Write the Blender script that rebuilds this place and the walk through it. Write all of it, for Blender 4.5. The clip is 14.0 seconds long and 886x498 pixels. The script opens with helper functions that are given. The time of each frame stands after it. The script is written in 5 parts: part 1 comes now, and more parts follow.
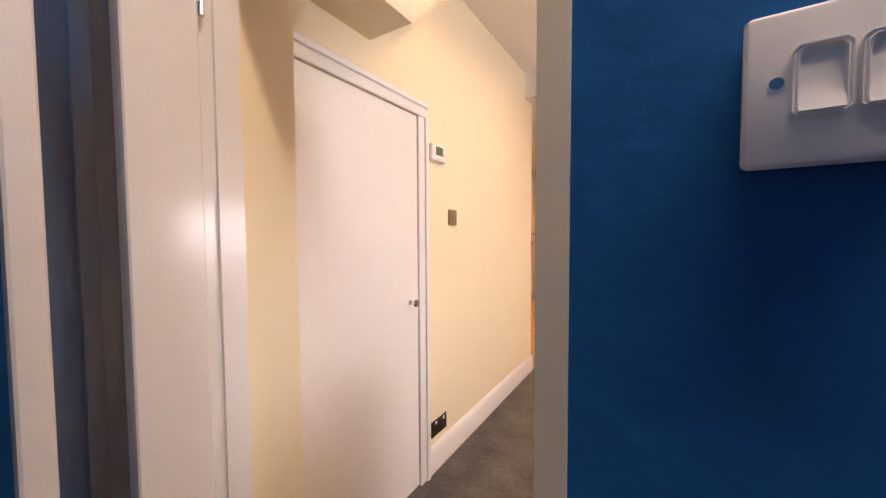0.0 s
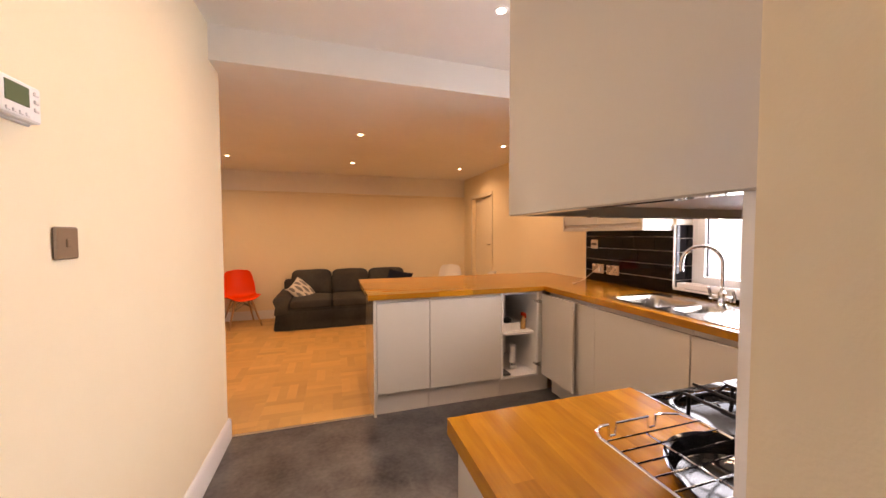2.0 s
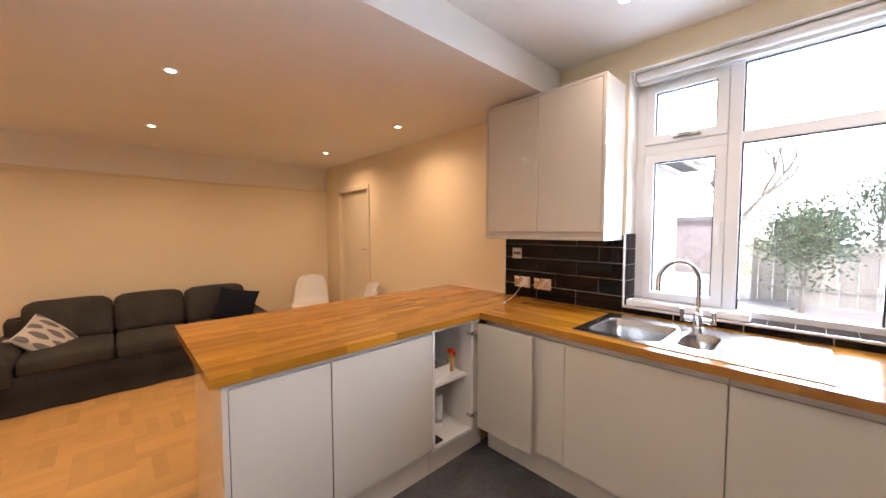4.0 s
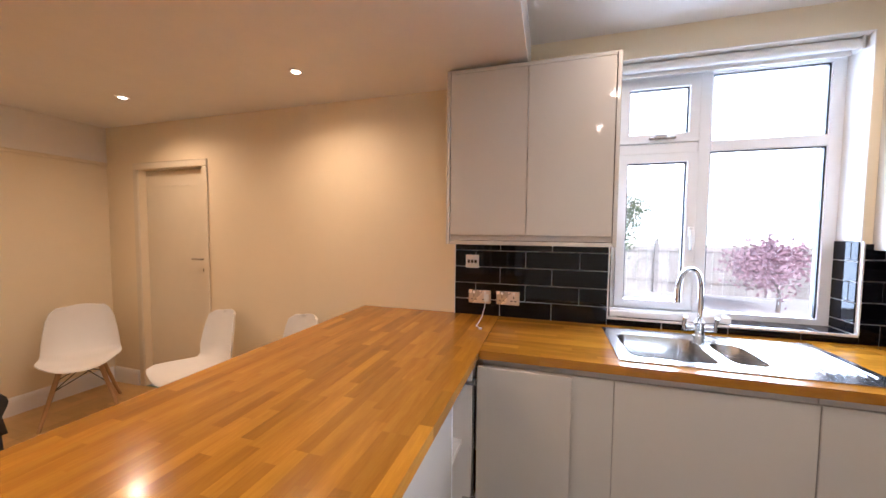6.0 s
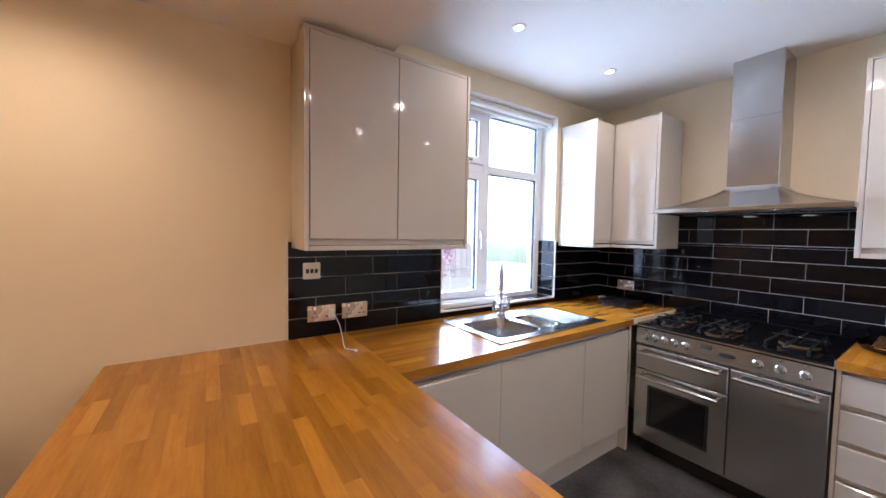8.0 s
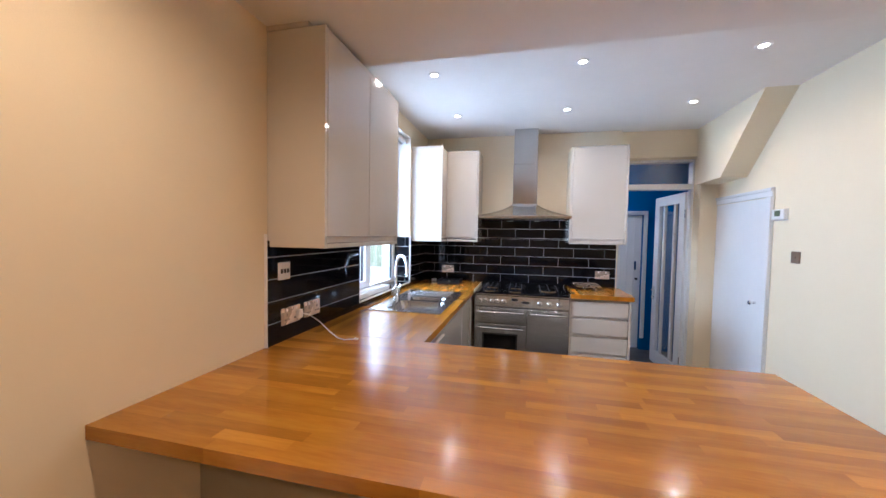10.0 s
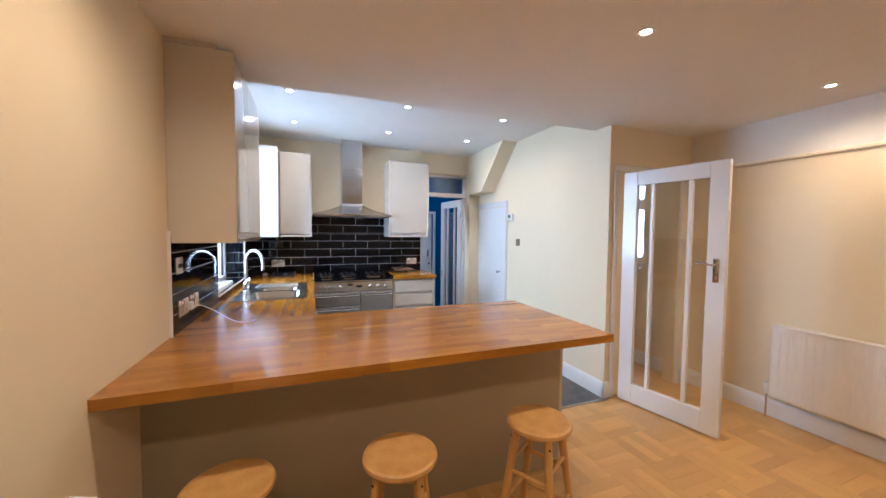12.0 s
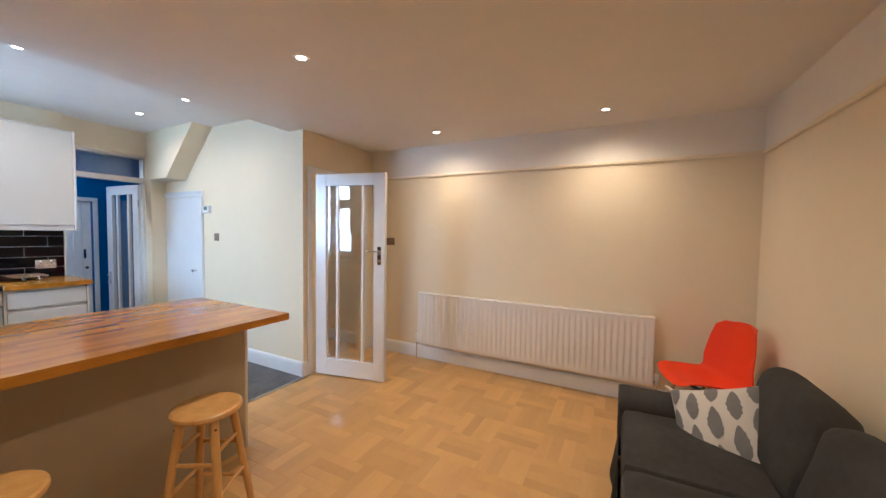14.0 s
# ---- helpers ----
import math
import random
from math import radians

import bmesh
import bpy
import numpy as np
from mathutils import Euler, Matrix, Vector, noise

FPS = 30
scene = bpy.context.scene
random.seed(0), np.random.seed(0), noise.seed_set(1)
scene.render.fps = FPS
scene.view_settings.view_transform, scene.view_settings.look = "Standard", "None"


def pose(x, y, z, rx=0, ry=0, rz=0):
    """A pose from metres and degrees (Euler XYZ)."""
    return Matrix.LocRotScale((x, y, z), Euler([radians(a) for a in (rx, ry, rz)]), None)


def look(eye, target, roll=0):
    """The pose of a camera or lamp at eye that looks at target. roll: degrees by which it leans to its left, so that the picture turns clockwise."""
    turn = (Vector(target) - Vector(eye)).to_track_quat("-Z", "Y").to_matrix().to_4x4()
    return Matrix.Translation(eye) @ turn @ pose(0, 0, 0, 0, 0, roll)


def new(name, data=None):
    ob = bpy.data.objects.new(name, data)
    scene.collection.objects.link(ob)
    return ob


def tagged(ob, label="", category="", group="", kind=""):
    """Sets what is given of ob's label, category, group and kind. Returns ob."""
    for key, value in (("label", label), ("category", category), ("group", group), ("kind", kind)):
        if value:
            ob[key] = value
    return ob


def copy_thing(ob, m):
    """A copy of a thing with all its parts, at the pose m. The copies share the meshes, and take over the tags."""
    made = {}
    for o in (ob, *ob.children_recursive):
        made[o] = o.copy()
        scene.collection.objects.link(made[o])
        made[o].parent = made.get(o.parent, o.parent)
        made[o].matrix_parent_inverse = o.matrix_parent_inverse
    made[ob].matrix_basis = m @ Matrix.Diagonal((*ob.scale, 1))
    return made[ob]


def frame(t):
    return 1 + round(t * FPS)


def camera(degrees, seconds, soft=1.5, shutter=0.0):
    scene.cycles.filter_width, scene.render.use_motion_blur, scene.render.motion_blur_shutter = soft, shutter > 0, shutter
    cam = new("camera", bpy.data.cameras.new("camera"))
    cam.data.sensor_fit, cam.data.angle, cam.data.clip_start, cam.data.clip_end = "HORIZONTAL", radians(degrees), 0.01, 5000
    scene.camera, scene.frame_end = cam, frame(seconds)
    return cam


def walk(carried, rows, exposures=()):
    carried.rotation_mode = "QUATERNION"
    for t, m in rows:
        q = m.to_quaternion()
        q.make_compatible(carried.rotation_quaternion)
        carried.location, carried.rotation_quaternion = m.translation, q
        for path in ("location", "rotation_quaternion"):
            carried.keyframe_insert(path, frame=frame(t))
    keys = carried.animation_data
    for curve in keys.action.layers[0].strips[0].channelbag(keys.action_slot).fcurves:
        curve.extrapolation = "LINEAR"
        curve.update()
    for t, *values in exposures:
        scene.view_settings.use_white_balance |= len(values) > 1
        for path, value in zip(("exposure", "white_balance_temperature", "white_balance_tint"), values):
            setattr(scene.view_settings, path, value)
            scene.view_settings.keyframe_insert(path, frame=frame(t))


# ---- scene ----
cam = camera(103.6, 14.0)
PATH = [
    (0, (1.003, -0.953, 1.246), (-0.062, 0.738, 1.16), -0.3),
    (0.5, (0.807, -0.824, 1.248), (0.134, 1.058, 1.183), -0.1),
    (1, (0.702, -0.73, 1.274), (0.478, 1.257, 1.205), -0.3),
    (1.5, (0.683, -0.582, 1.303), (0.929, 1.401, 1.223), -0.2),
    (2, (0.68, -0.449, 1.358), (1.282, 1.457, 1.277), -0.1),
    (2.5, (0.642, -0.206, 1.39), (1.589, 1.554, 1.299), 0.4),
    (3, (0.641, 0.053, 1.414), (1.795, 1.683, 1.326), 0.3),
    (5.5, (0.809, 1.555, 1.473), (2.562, 2.51, 1.35), 0.3),
    (6, (0.842, 1.813, 1.466), (2.752, 2.394, 1.36), 0.5),
    (6.5, (0.945, 2.083, 1.458), (2.932, 2.28, 1.344), 0.6),
    (7, (1.004, 2.294, 1.462), (2.984, 2.027, 1.36), 0.6),
    (7.5, (1.079, 2.511, 1.446), (2.935, 1.77, 1.37), 0.7),
    (8, (1.183, 2.727, 1.475), (2.842, 1.614, 1.385), 1.0),
    (8.5, (1.277, 3.016, 1.489), (2.624, 1.54, 1.407), 1.0),
    (11, (2.298, 4.157, 1.444), (2.17, 2.163, 1.365), 0.6),
    (11.5, (2.374, 4.326, 1.465), (1.918, 2.381, 1.377), 0.2),
    (12, (2.415, 4.467, 1.453), (1.708, 2.598, 1.358), 0.5),
    (12.5, (2.459, 4.632, 1.449), (1.448, 2.909, 1.354), 0.5),
    (13, (2.457, 4.739, 1.422), (1.136, 3.24, 1.327), 0.7),
    (13.5, (2.412, 4.819, 1.423), (0.8, 3.639, 1.327), 0.8),
    (14, (2.356, 4.88, 1.419), (0.583, 3.959, 1.33), 0.9),
]
walk(cam, [(t, look(eye, target, roll)) for t, eye, target, roll in PATH],
     [(0.0, -0.12, 8600, 33), (0.5, -0.04, 8500, 35), (1.5, -0.14, 8350, 35), (3.0, -0.10, 6950, 22), (5.5, -0.12, 5800, 20), (8.5, -0.36, 5350, 18), (11.0, -0.17, 5250, 13), (14.0, -0.22, 5030, 8)])

# ---- light ----
world = bpy.data.worlds.new("overcast_sky")
scene.world = world
world.use_nodes = True
wn = world.node_tree
sky = wn.nodes.new("ShaderNodeTexSky")
sky.sky_type, sky.sun_disc = "NISHITA", False
sky.sun_elevation, sky.sun_rotation = radians(48), radians(300)
wn.links.new(sky.outputs[0], wn.nodes["Background"].inputs[0])
wn.nodes["Background"].inputs[1].default_value = 0.15


def area_lamp(name, m, sx, sy, watts, color, spread=180):
    d = bpy.data.lights.new(name, "AREA")
    d.shape, d.size, d.size_y, d.energy, d.color, d.spread = "RECTANGLE", sx, sy, watts, color, radians(spread)
    ob = new(name, d)
    ob.matrix_world = m
    return ob


sun = new("sun", bpy.data.lights.new("sun", "SUN"))
sun.data.energy, sun.data.angle, sun.data.color = 5.0, radians(10), (1, 0.96, 0.9)
sun.matrix_world = look((-4, -3, 9), (3, 1, 1))

# daylight in the kitchen window
area_lamp("window_daylight", look((3.42, 0.91, 1.72), (0, 0.91, 1.15)), 1.10, 1.42, 80, (0.66, 0.83, 1.0), 140)
# unseen lamp on the blue room's ceiling, placed to suit the switch's cast shadow
area_lamp("tube_light", look((1.50, -0.82, 2.515), (1.50, -0.819, 0)), 1.15, 0.05, 22, (0.96, 0.96, 0.91))

# fill lamp added before the hall's closed end wall; no door or window there
area_lamp("hall_fill_lamp", look((-0.65, -0.36, 1.5), (-0.65, 2.0, 1.2)), 0.6, 1.6, 9, (1.0, 0.93, 0.82))

WARM, NEUTRAL = (1.0, 0.70, 0.42), (1.0, 0.77, 0.55)
SPOTS_LIVING = [(x, y) for x in (-0.605, 0.965, 2.585) for y in (3.25, 4.72)]
SPOTS_KITCHEN = [(x, y) for x in (0.594, 1.58, 2.57) for y in (0.46, 1.33)]
ZL, ZK = 2.385, 2.590


def downlight_lamp(x, y, z, watts, color):
    d = bpy.data.lights.new("downlight_lamp", "SPOT")
    d.energy, d.color, d.spot_size, d.spot_blend, d.shadow_soft_size = watts, color, radians(162), 1.0, 0.03
    new("downlight_lamp", d).matrix_world = pose(x, y, z - 0.012)


for x, y in SPOTS_LIVING:
    downlight_lamp(x, y, ZL, 51, WARM)
for x, y in SPOTS_KITCHEN:
    downlight_lamp(x, y, ZK, 27, NEUTRAL)

# ---- materials ----
def material(name, color, rough=0.5, metal=0.0, second=None, scale=6.0, mix=0.5, bump=0.0, bump_scale=60.0, coat=0.0,
             stretch=(1, 1, 1), random_tint=0.0, island=False, detail=5.0, rough_var=0.08, spec=0.5, coat_rough=0.05):
    """A surface: base colour varied by broad and fine noise, roughness varied by noise, fine relief."""
    m = bpy.data.materials.new(name)
    m.use_nodes = True
    nt, n = m.node_tree, m.node_tree.nodes
    b = n["Principled BSDF"]
    second = second or tuple(c * 0.9 for c in color)
    co = n.new("ShaderNodeTexCoord")
    mp = n.new("ShaderNodeMapping")
    mp.inputs["Scale"].default_value = stretch
    nt.links.new(co.outputs["Object"], mp.inputs[0])
    if random_tint and not island:
        shift = n.new("ShaderNodeVectorMath")
        shift.operation = "MULTIPLY"
        shift.inputs[1].default_value = (41, 29, 17)
        nt.links.new(n.new("ShaderNodeObjectInfo").outputs["Random"], shift.inputs[0])
        nt.links.new(shift.outputs[0], mp.inputs["Location"])
    big = n.new("ShaderNodeTexNoise")
    big.inputs["Scale"].default_value, big.inputs["Detail"].default_value = scale, detail
    fine = n.new("ShaderNodeTexNoise")
    fine.inputs["Scale"].default_value, fine.inputs["Detail"].default_value = scale * 9, 3
    nt.links.new(mp.outputs[0], big.inputs[0])
    nt.links.new(mp.outputs[0], fine.inputs[0])
    add = n.new("ShaderNodeMath")
    add.operation = "MULTIPLY_ADD"
    add.inputs[1].default_value = 0.4
    nt.links.new(fine.outputs[0], add.inputs[0])
    nt.links.new(big.outputs[0], add.inputs[2])
    ramp = n.new("ShaderNodeMapRange")
    ramp.inputs["From Min"].default_value, ramp.inputs["From Max"].default_value = 0.45, 0.95
    ramp.inputs["To Max"].default_value = mix * 2
    nt.links.new(add.outputs[0], ramp.inputs[0])
    mx = n.new("ShaderNodeMix")
    mx.data_type = "RGBA"
    mx.inputs["A"].default_value, mx.inputs["B"].default_value = (*color, 1), (*second, 1)
    nt.links.new(ramp.outputs[0], mx.inputs["Factor"])
    out = mx.outputs["Result"]
    if random_tint or island:
        src = n.new("ShaderNodeNewGeometry").outputs["Random Per Island"] if island else n.new("ShaderNodeObjectInfo").outputs["Random"]
        hs = n.new("ShaderNodeHueSaturation")
        mr = n.new("ShaderNodeMapRange")
        mr.inputs["To Min"].default_value, mr.inputs["To Max"].default_value = 1 - random_tint, 1 + random_tint
        nt.links.new(src, mr.inputs[0])
        nt.links.new(mr.outputs[0], hs.inputs["Value"])
        nt.links.new(out, hs.inputs["Color"])
        out = hs.outputs[0]
    nt.links.new(out, b.inputs["Base Color"])
    rr = n.new("ShaderNodeMapRange")
    rr.inputs["To Min"].default_value, rr.inputs["To Max"].default_value = max(0.02, rough - rough_var), min(1, rough + rough_var)
    nt.links.new(big.outputs[0], rr.inputs[0])
    nt.links.new(rr.outputs[0], b.inputs["Roughness"])
    b.inputs["Metallic"].default_value = metal
    b.inputs["Specular IOR Level"].default_value = spec
    b.inputs["Coat Weight"].default_value = coat
    b.inputs["Coat Roughness"].default_value = coat_rough
    if bump:
        bt = n.new("ShaderNodeTexNoise")
        bt.inputs["Scale"].default_value, bt.inputs["Detail"].default_value = bump_scale, 4
        nt.links.new(mp.outputs[0], bt.inputs[0])
        bp = n.new("ShaderNodeBump")
        bp.inputs["Strength"].default_value, bp.inputs["Distance"].default_value = bump, 0.004
        nt.links.new(bt.outputs[0], bp.inputs["Height"])
        nt.links.new(bp.outputs[0], b.inputs["Normal"])
    return m


def glass(name, tint=(1, 1, 1)):
    """Thin clear glass: mostly see-through, with a mirror gloss by Fresnel."""
    m = bpy.data.materials.new(name)
    m.use_nodes = True
    nt, n = m.node_tree, m.node_tree.nodes
    n.remove(n["Principled BSDF"])
    tr, gl, mx, fr = (n.new("ShaderNode" + k) for k in ("BsdfTransparent", "BsdfGlossy", "MixShader", "LayerWeight"))
    pw, ma = n.new("ShaderNodeMath"), n.new("ShaderNodeMath")
    pw.operation, pw.inputs[1].default_value = "POWER", 5.0
    ma.operation, ma.inputs[1].default_value, ma.inputs[2].default_value = "MULTIPLY_ADD", 0.6, 0.085
    tr.inputs[0].default_value = (*tint, 1)
    gl.inputs["Roughness"].default_value = 0.01
    fr.inputs[0].default_value = 0.5
    nt.links.new(fr.outputs["Facing"], pw.inputs[0])
    nt.links.new(pw.outputs[0], ma.inputs[0])
    nt.links.new(ma.outputs[0], mx.inputs[0])
    nt.links.new(tr.outputs[0], mx.inputs[1])
    nt.links.new(gl.outputs[0], mx.inputs[2])
    nt.links.new(mx.outputs[0], n["Material Output"].inputs[0])
    return m


def glow(name, color, strength):
    m = bpy.data.materials.new(name)
    m.use_nodes = True
    b = m.node_tree.nodes["Principled BSDF"]
    b.inputs["Emission Color"].default_value, b.inputs["Emission Strength"].default_value = (*color, 1), strength
    return m


CREAM = material("cream_wall_paint", (0.80, 0.69, 0.49), 0.6, second=(0.77, 0.66, 0.46), scale=1.3, mix=0.4, bump=0.10, bump_scale=220)
CREAM_DOOR = material("cream_gloss_paint", (0.74, 0.66, 0.50), 0.4, scale=1.5, mix=0.3)
CEIL = material("white_ceiling_paint", (0.82, 0.79, 0.74), 0.75, scale=1.1, mix=0.3, bump=0.06, bump_scale=200)
FRIEZE = material("off_white_frieze_paint", (0.82, 0.77, 0.68), 0.65, scale=1.2, mix=0.3, bump=0.06, bump_scale=200)
BLUE = material("blue_wall_paint", (0.000, 0.115, 0.32), 0.5, second=(0.000, 0.095, 0.28), scale=3, mix=0.5, bump=0.7, bump_scale=18, spec=0.06)
WHITE = material("white_gloss_paint", (0.80, 0.79, 0.77), 0.22, scale=2, mix=0.25, bump=0.02, bump_scale=30, coat=0.35, coat_rough=0.12)
UPVC = material("white_plastic_frame", (0.82, 0.83, 0.84), 0.3, scale=2, mix=0.15)
GLOSS = material("cashmere_gloss_laminate", (0.60, 0.556, 0.485), 0.09, scale=0.8, mix=0.15, coat=0.7, rough_var=0.03, coat_rough=0.015)
CARCASS = material("cashmere_matt_board", (0.60, 0.55, 0.49), 0.45, scale=1, mix=0.2)
INSIDE = material("white_melamine", (0.75, 0.73, 0.70), 0.45, scale=1, mix=0.2)
VINYL = material("dark_slate_vinyl", (0.016, 0.015, 0.016), 0.40, second=(0.118, 0.114, 0.115), scale=4.5, mix=0.55, bump=0.12, bump_scale=50)
TILE = material("black_glazed_tile", (0.004, 0.004, 0.006), 0.05, scale=3, mix=0.4, bump=0.02, bump_scale=8, random_tint=0.25, rough_var=0.02, spec=0.22)
GROUT = material("pale_grout", (0.80, 0.78, 0.74), 0.85, scale=30, mix=0.5)
STEEL = material("brushed_steel", (0.54, 0.53, 0.51), 0.23, 1.0, scale=2, mix=0.12, stretch=(1, 1, 14), bump=0.015, bump_scale=60, rough_var=0.04)
CHROME = material("polished_chrome", (0.78, 0.78, 0.78), 0.07, 1.0, scale=2, mix=0.2, rough_var=0.03)
IRON = material("black_cast_iron", (0.010, 0.010, 0.011), 0.5, scale=20, mix=0.4, bump=0.2, bump_scale=150, spec=0.25)
ENAMEL = material("black_enamel", (0.005, 0.005, 0.006), 0.10, scale=4, mix=0.3, spec=0.22, bump=0.03, bump_scale=14, rough_var=0.03)
BLACK = material("black_plastic", (0.012, 0.012, 0.012), 0.4, scale=8, mix=0.3)
OAKBLOCK = material("oiled_oak_stave", (0.48, 0.212, 0.017), 0.19, second=(0.27, 0.100, 0.007), scale=5, mix=0.42, stretch=(0.35, 3, 3), random_tint=0.22, bump=0.02, bump_scale=30, coat=0.1, spec=0.35)
OAKBLOCK_Y = material("oiled_oak_stave_crosswise", (0.48, 0.212, 0.017), 0.19, second=(0.27, 0.100, 0.007), scale=5, mix=0.42, stretch=(3, 0.35, 3), random_tint=0.22, bump=0.02, bump_scale=30, coat=0.1, spec=0.35)
PARQUET = material("oak_parquet_block", (0.60, 0.365, 0.125), 0.36, second=(0.53, 0.312, 0.110), scale=3, mix=0.5, stretch=(0.6, 2.5, 1), random_tint=0.13, bump=0.03, bump_scale=30)
PARQUET_REST = material("oak_parquet_rest", (0.60, 0.365, 0.125), 0.36, second=(0.53, 0.312, 0.110), scale=4, mix=0.5, random_tint=0.13, island=True, bump=0.05, bump_scale=30)
PARQUET_BED = material("parquet_joint", (0.30, 0.17, 0.06), 0.8, scale=10)
PINE = material("varnished_pine", (0.66, 0.40, 0.135), 0.32, second=(0.52, 0.28, 0.08), scale=5, mix=0.5, stretch=(3, 3, 0.4), coat=0.2)
BEECH = material("beech_leg", (0.50, 0.30, 0.14), 0.4, second=(0.38, 0.21, 0.09), scale=6, mix=0.5, stretch=(3, 3, 0.4))
SOFA = material("charcoal_cotton", (0.066, 0.064, 0.060), 0.95, second=(0.042, 0.041, 0.039), scale=4, mix=0.6, bump=0.45, bump_scale=420, spec=0.2)
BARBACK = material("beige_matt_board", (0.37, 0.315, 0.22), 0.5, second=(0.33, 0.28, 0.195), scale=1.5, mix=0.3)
NAVY = material("navy_velvet", (0.008, 0.010, 0.022), 0.95, scale=5, mix=0.5, bump=0.3, bump_scale=300, spec=0.2)
CUSHION = material("ivory_linen", (0.66, 0.62, 0.56), 0.95, scale=6, mix=0.4, bump=0.4, bump_scale=350, spec=0.2)
CUSHION_LEAF = material("grey_print", (0.21, 0.205, 0.20), 0.95, scale=40, mix=0.6, bump=0.4, bump_scale=350, spec=0.2)
ORANGE = material("orange_red_plastic", (0.80, 0.050, 0.001), 0.45, scale=2, mix=0.2, spec=0.25)
DULLSTEEL = material("dull_filter_steel", (0.36, 0.37, 0.37), 0.48, 0.8, scale=6, mix=0.3)
BURNER_BRASS = material("brass_burner_ring", (0.30, 0.18, 0.07), 0.45, 0.7, scale=8, mix=0.4)
WHITEPLAS = material("white_plastic", (0.80, 0.79, 0.77), 0.35, scale=2, mix=0.2)
RADIATOR = material("white_radiator_enamel", (0.80, 0.76, 0.70), 0.3, scale=2, mix=0.2)
BRASS = material("antique_bronze_plate", (0.27, 0.19, 0.125), 0.38, 0.35, scale=8, mix=0.4)
CLEAR = glass("clear_window_glass")
LCD = material("green_grey_lcd", (0.10, 0.14, 0.07), 0.3, scale=3)
DARKGLASS = material("dark_oven_glass", (0.010, 0.010, 0.011), 0.05, scale=3, mix=0.3)
COPPER = material("copper_socket_plate", (0.72, 0.62, 0.52), 0.28, 0.6, scale=6, mix=0.4)
BULB_WARM = glow("warm_lamp_face", (1.0, 0.80, 0.55), 40)
BULB_NEUTRAL = glow("white_lamp_face", (1.0, 0.92, 0.80), 40)


# ---- mesh helpers ----
BASE = {}


def thing(name, at=(0, 0, 0), label="", category="", group="", local=False):
    """An empty at the thing's base; its parts are given in world metres, or about the base if local."""
    ob = new(name)
    ob.location = at
    ob.empty_display_size = 0.1
    BASE[ob.name] = Vector((0, 0, 0)) if local else Vector(at)
    return tagged(ob, label, category, group)


def smooth_mesh(me, angle=40):
    me.polygons.foreach_set("use_smooth", [True] * len(me.polygons))
    bm = bmesh.new()
    bm.from_mesh(me)
    for e in bm.edges:
        e.smooth = len(e.link_faces) == 2 and e.calc_face_angle(0) < radians(angle)
    bm.to_mesh(me)
    bm.free()


def part(name, bm, mat, parent=None, label="", angle=28):
    base = BASE.get(parent.name, Vector()) if parent else Vector()
    if base.length:
        bmesh.ops.translate(bm, verts=bm.verts, vec=-base)
    me = bpy.data.meshes.new(name)
    bmesh.ops.recalc_face_normals(bm, faces=bm.faces)
    bm.to_mesh(me)
    bm.free()
    me.materials.append(mat)
    smooth_mesh(me, angle)
    ob = new(name, me)
    if parent:
        ob.parent = parent
        BASE[ob.name] = base
    return tagged(ob, label)


def structure(name, bm, mat, label=""):
    return tagged(part(name, bm, mat), label, kind="structure")


def box(x0, x1, y0, y1, z0, z1, bevel=0.0, bm=None, seg=1):
    bm = bm or bmesh.new()
    m = Matrix.Translation(((x0 + x1) / 2, (y0 + y1) / 2, (z0 + z1) / 2)) @ Matrix.Diagonal((abs(x1 - x0), abs(y1 - y0), abs(z1 - z0), 1))
    r = bmesh.ops.create_cube(bm, size=1, matrix=m)
    if bevel:
        edges = {e for v in r["verts"] for e in v.link_edges}
        bmesh.ops.bevel(bm, geom=list(edges), offset=bevel, segments=seg, affect="EDGES", profile=0.5)
    return bm


def boxes(*specs, bevel=0.0):
    bm = bmesh.new()
    for s in specs:
        box(*s, bevel=bevel, bm=bm)
    return bm


def ring(axis, lo, hi, outer, inner):
    """A flat frame of one piece on the planes axis = lo and hi, from its outer and inner (u0, u1, z0, z1)."""
    bm = bmesh.new()
    put = (lambda u, z, w: (w, u, z)) if axis == "x" else (lambda u, z, w: (u, w, z))
    loops = []
    for w in (lo, hi):
        for u0, u1, z0, z1 in (outer, inner):
            loops.append([bm.verts.new(put(u, z, w)) for u, z in ((u0, z0), (u1, z0), (u1, z1), (u0, z1))])
    for a, b in ((0, 1), (1, 3), (3, 2), (2, 0)):
        for k in range(4):
            bm.faces.new((loops[a][k], loops[a][(k + 1) % 4], loops[b][(k + 1) % 4], loops[b][k]))
    bmesh.ops.recalc_face_normals(bm, faces=bm.faces)
    bmesh.ops.bevel(bm, geom=bm.edges[:], offset=0.003, segments=1, affect="EDGES")
    return bm


def rod(a, b, r0, r1=None, n=16, bm=None):
    """A round bar from a to b."""
    bm = bm or bmesh.new()
    a, b = Vector(a), Vector(b)
    m = Matrix.Translation((a + b) / 2) @ (b - a).to_track_quat("Z", "Y").to_matrix().to_4x4()
    bmesh.ops.create_cone(bm, cap_ends=True, segments=n, radius1=r0, radius2=r0 if r1 is None else r1, depth=(b - a).length, matrix=m)
    return bm


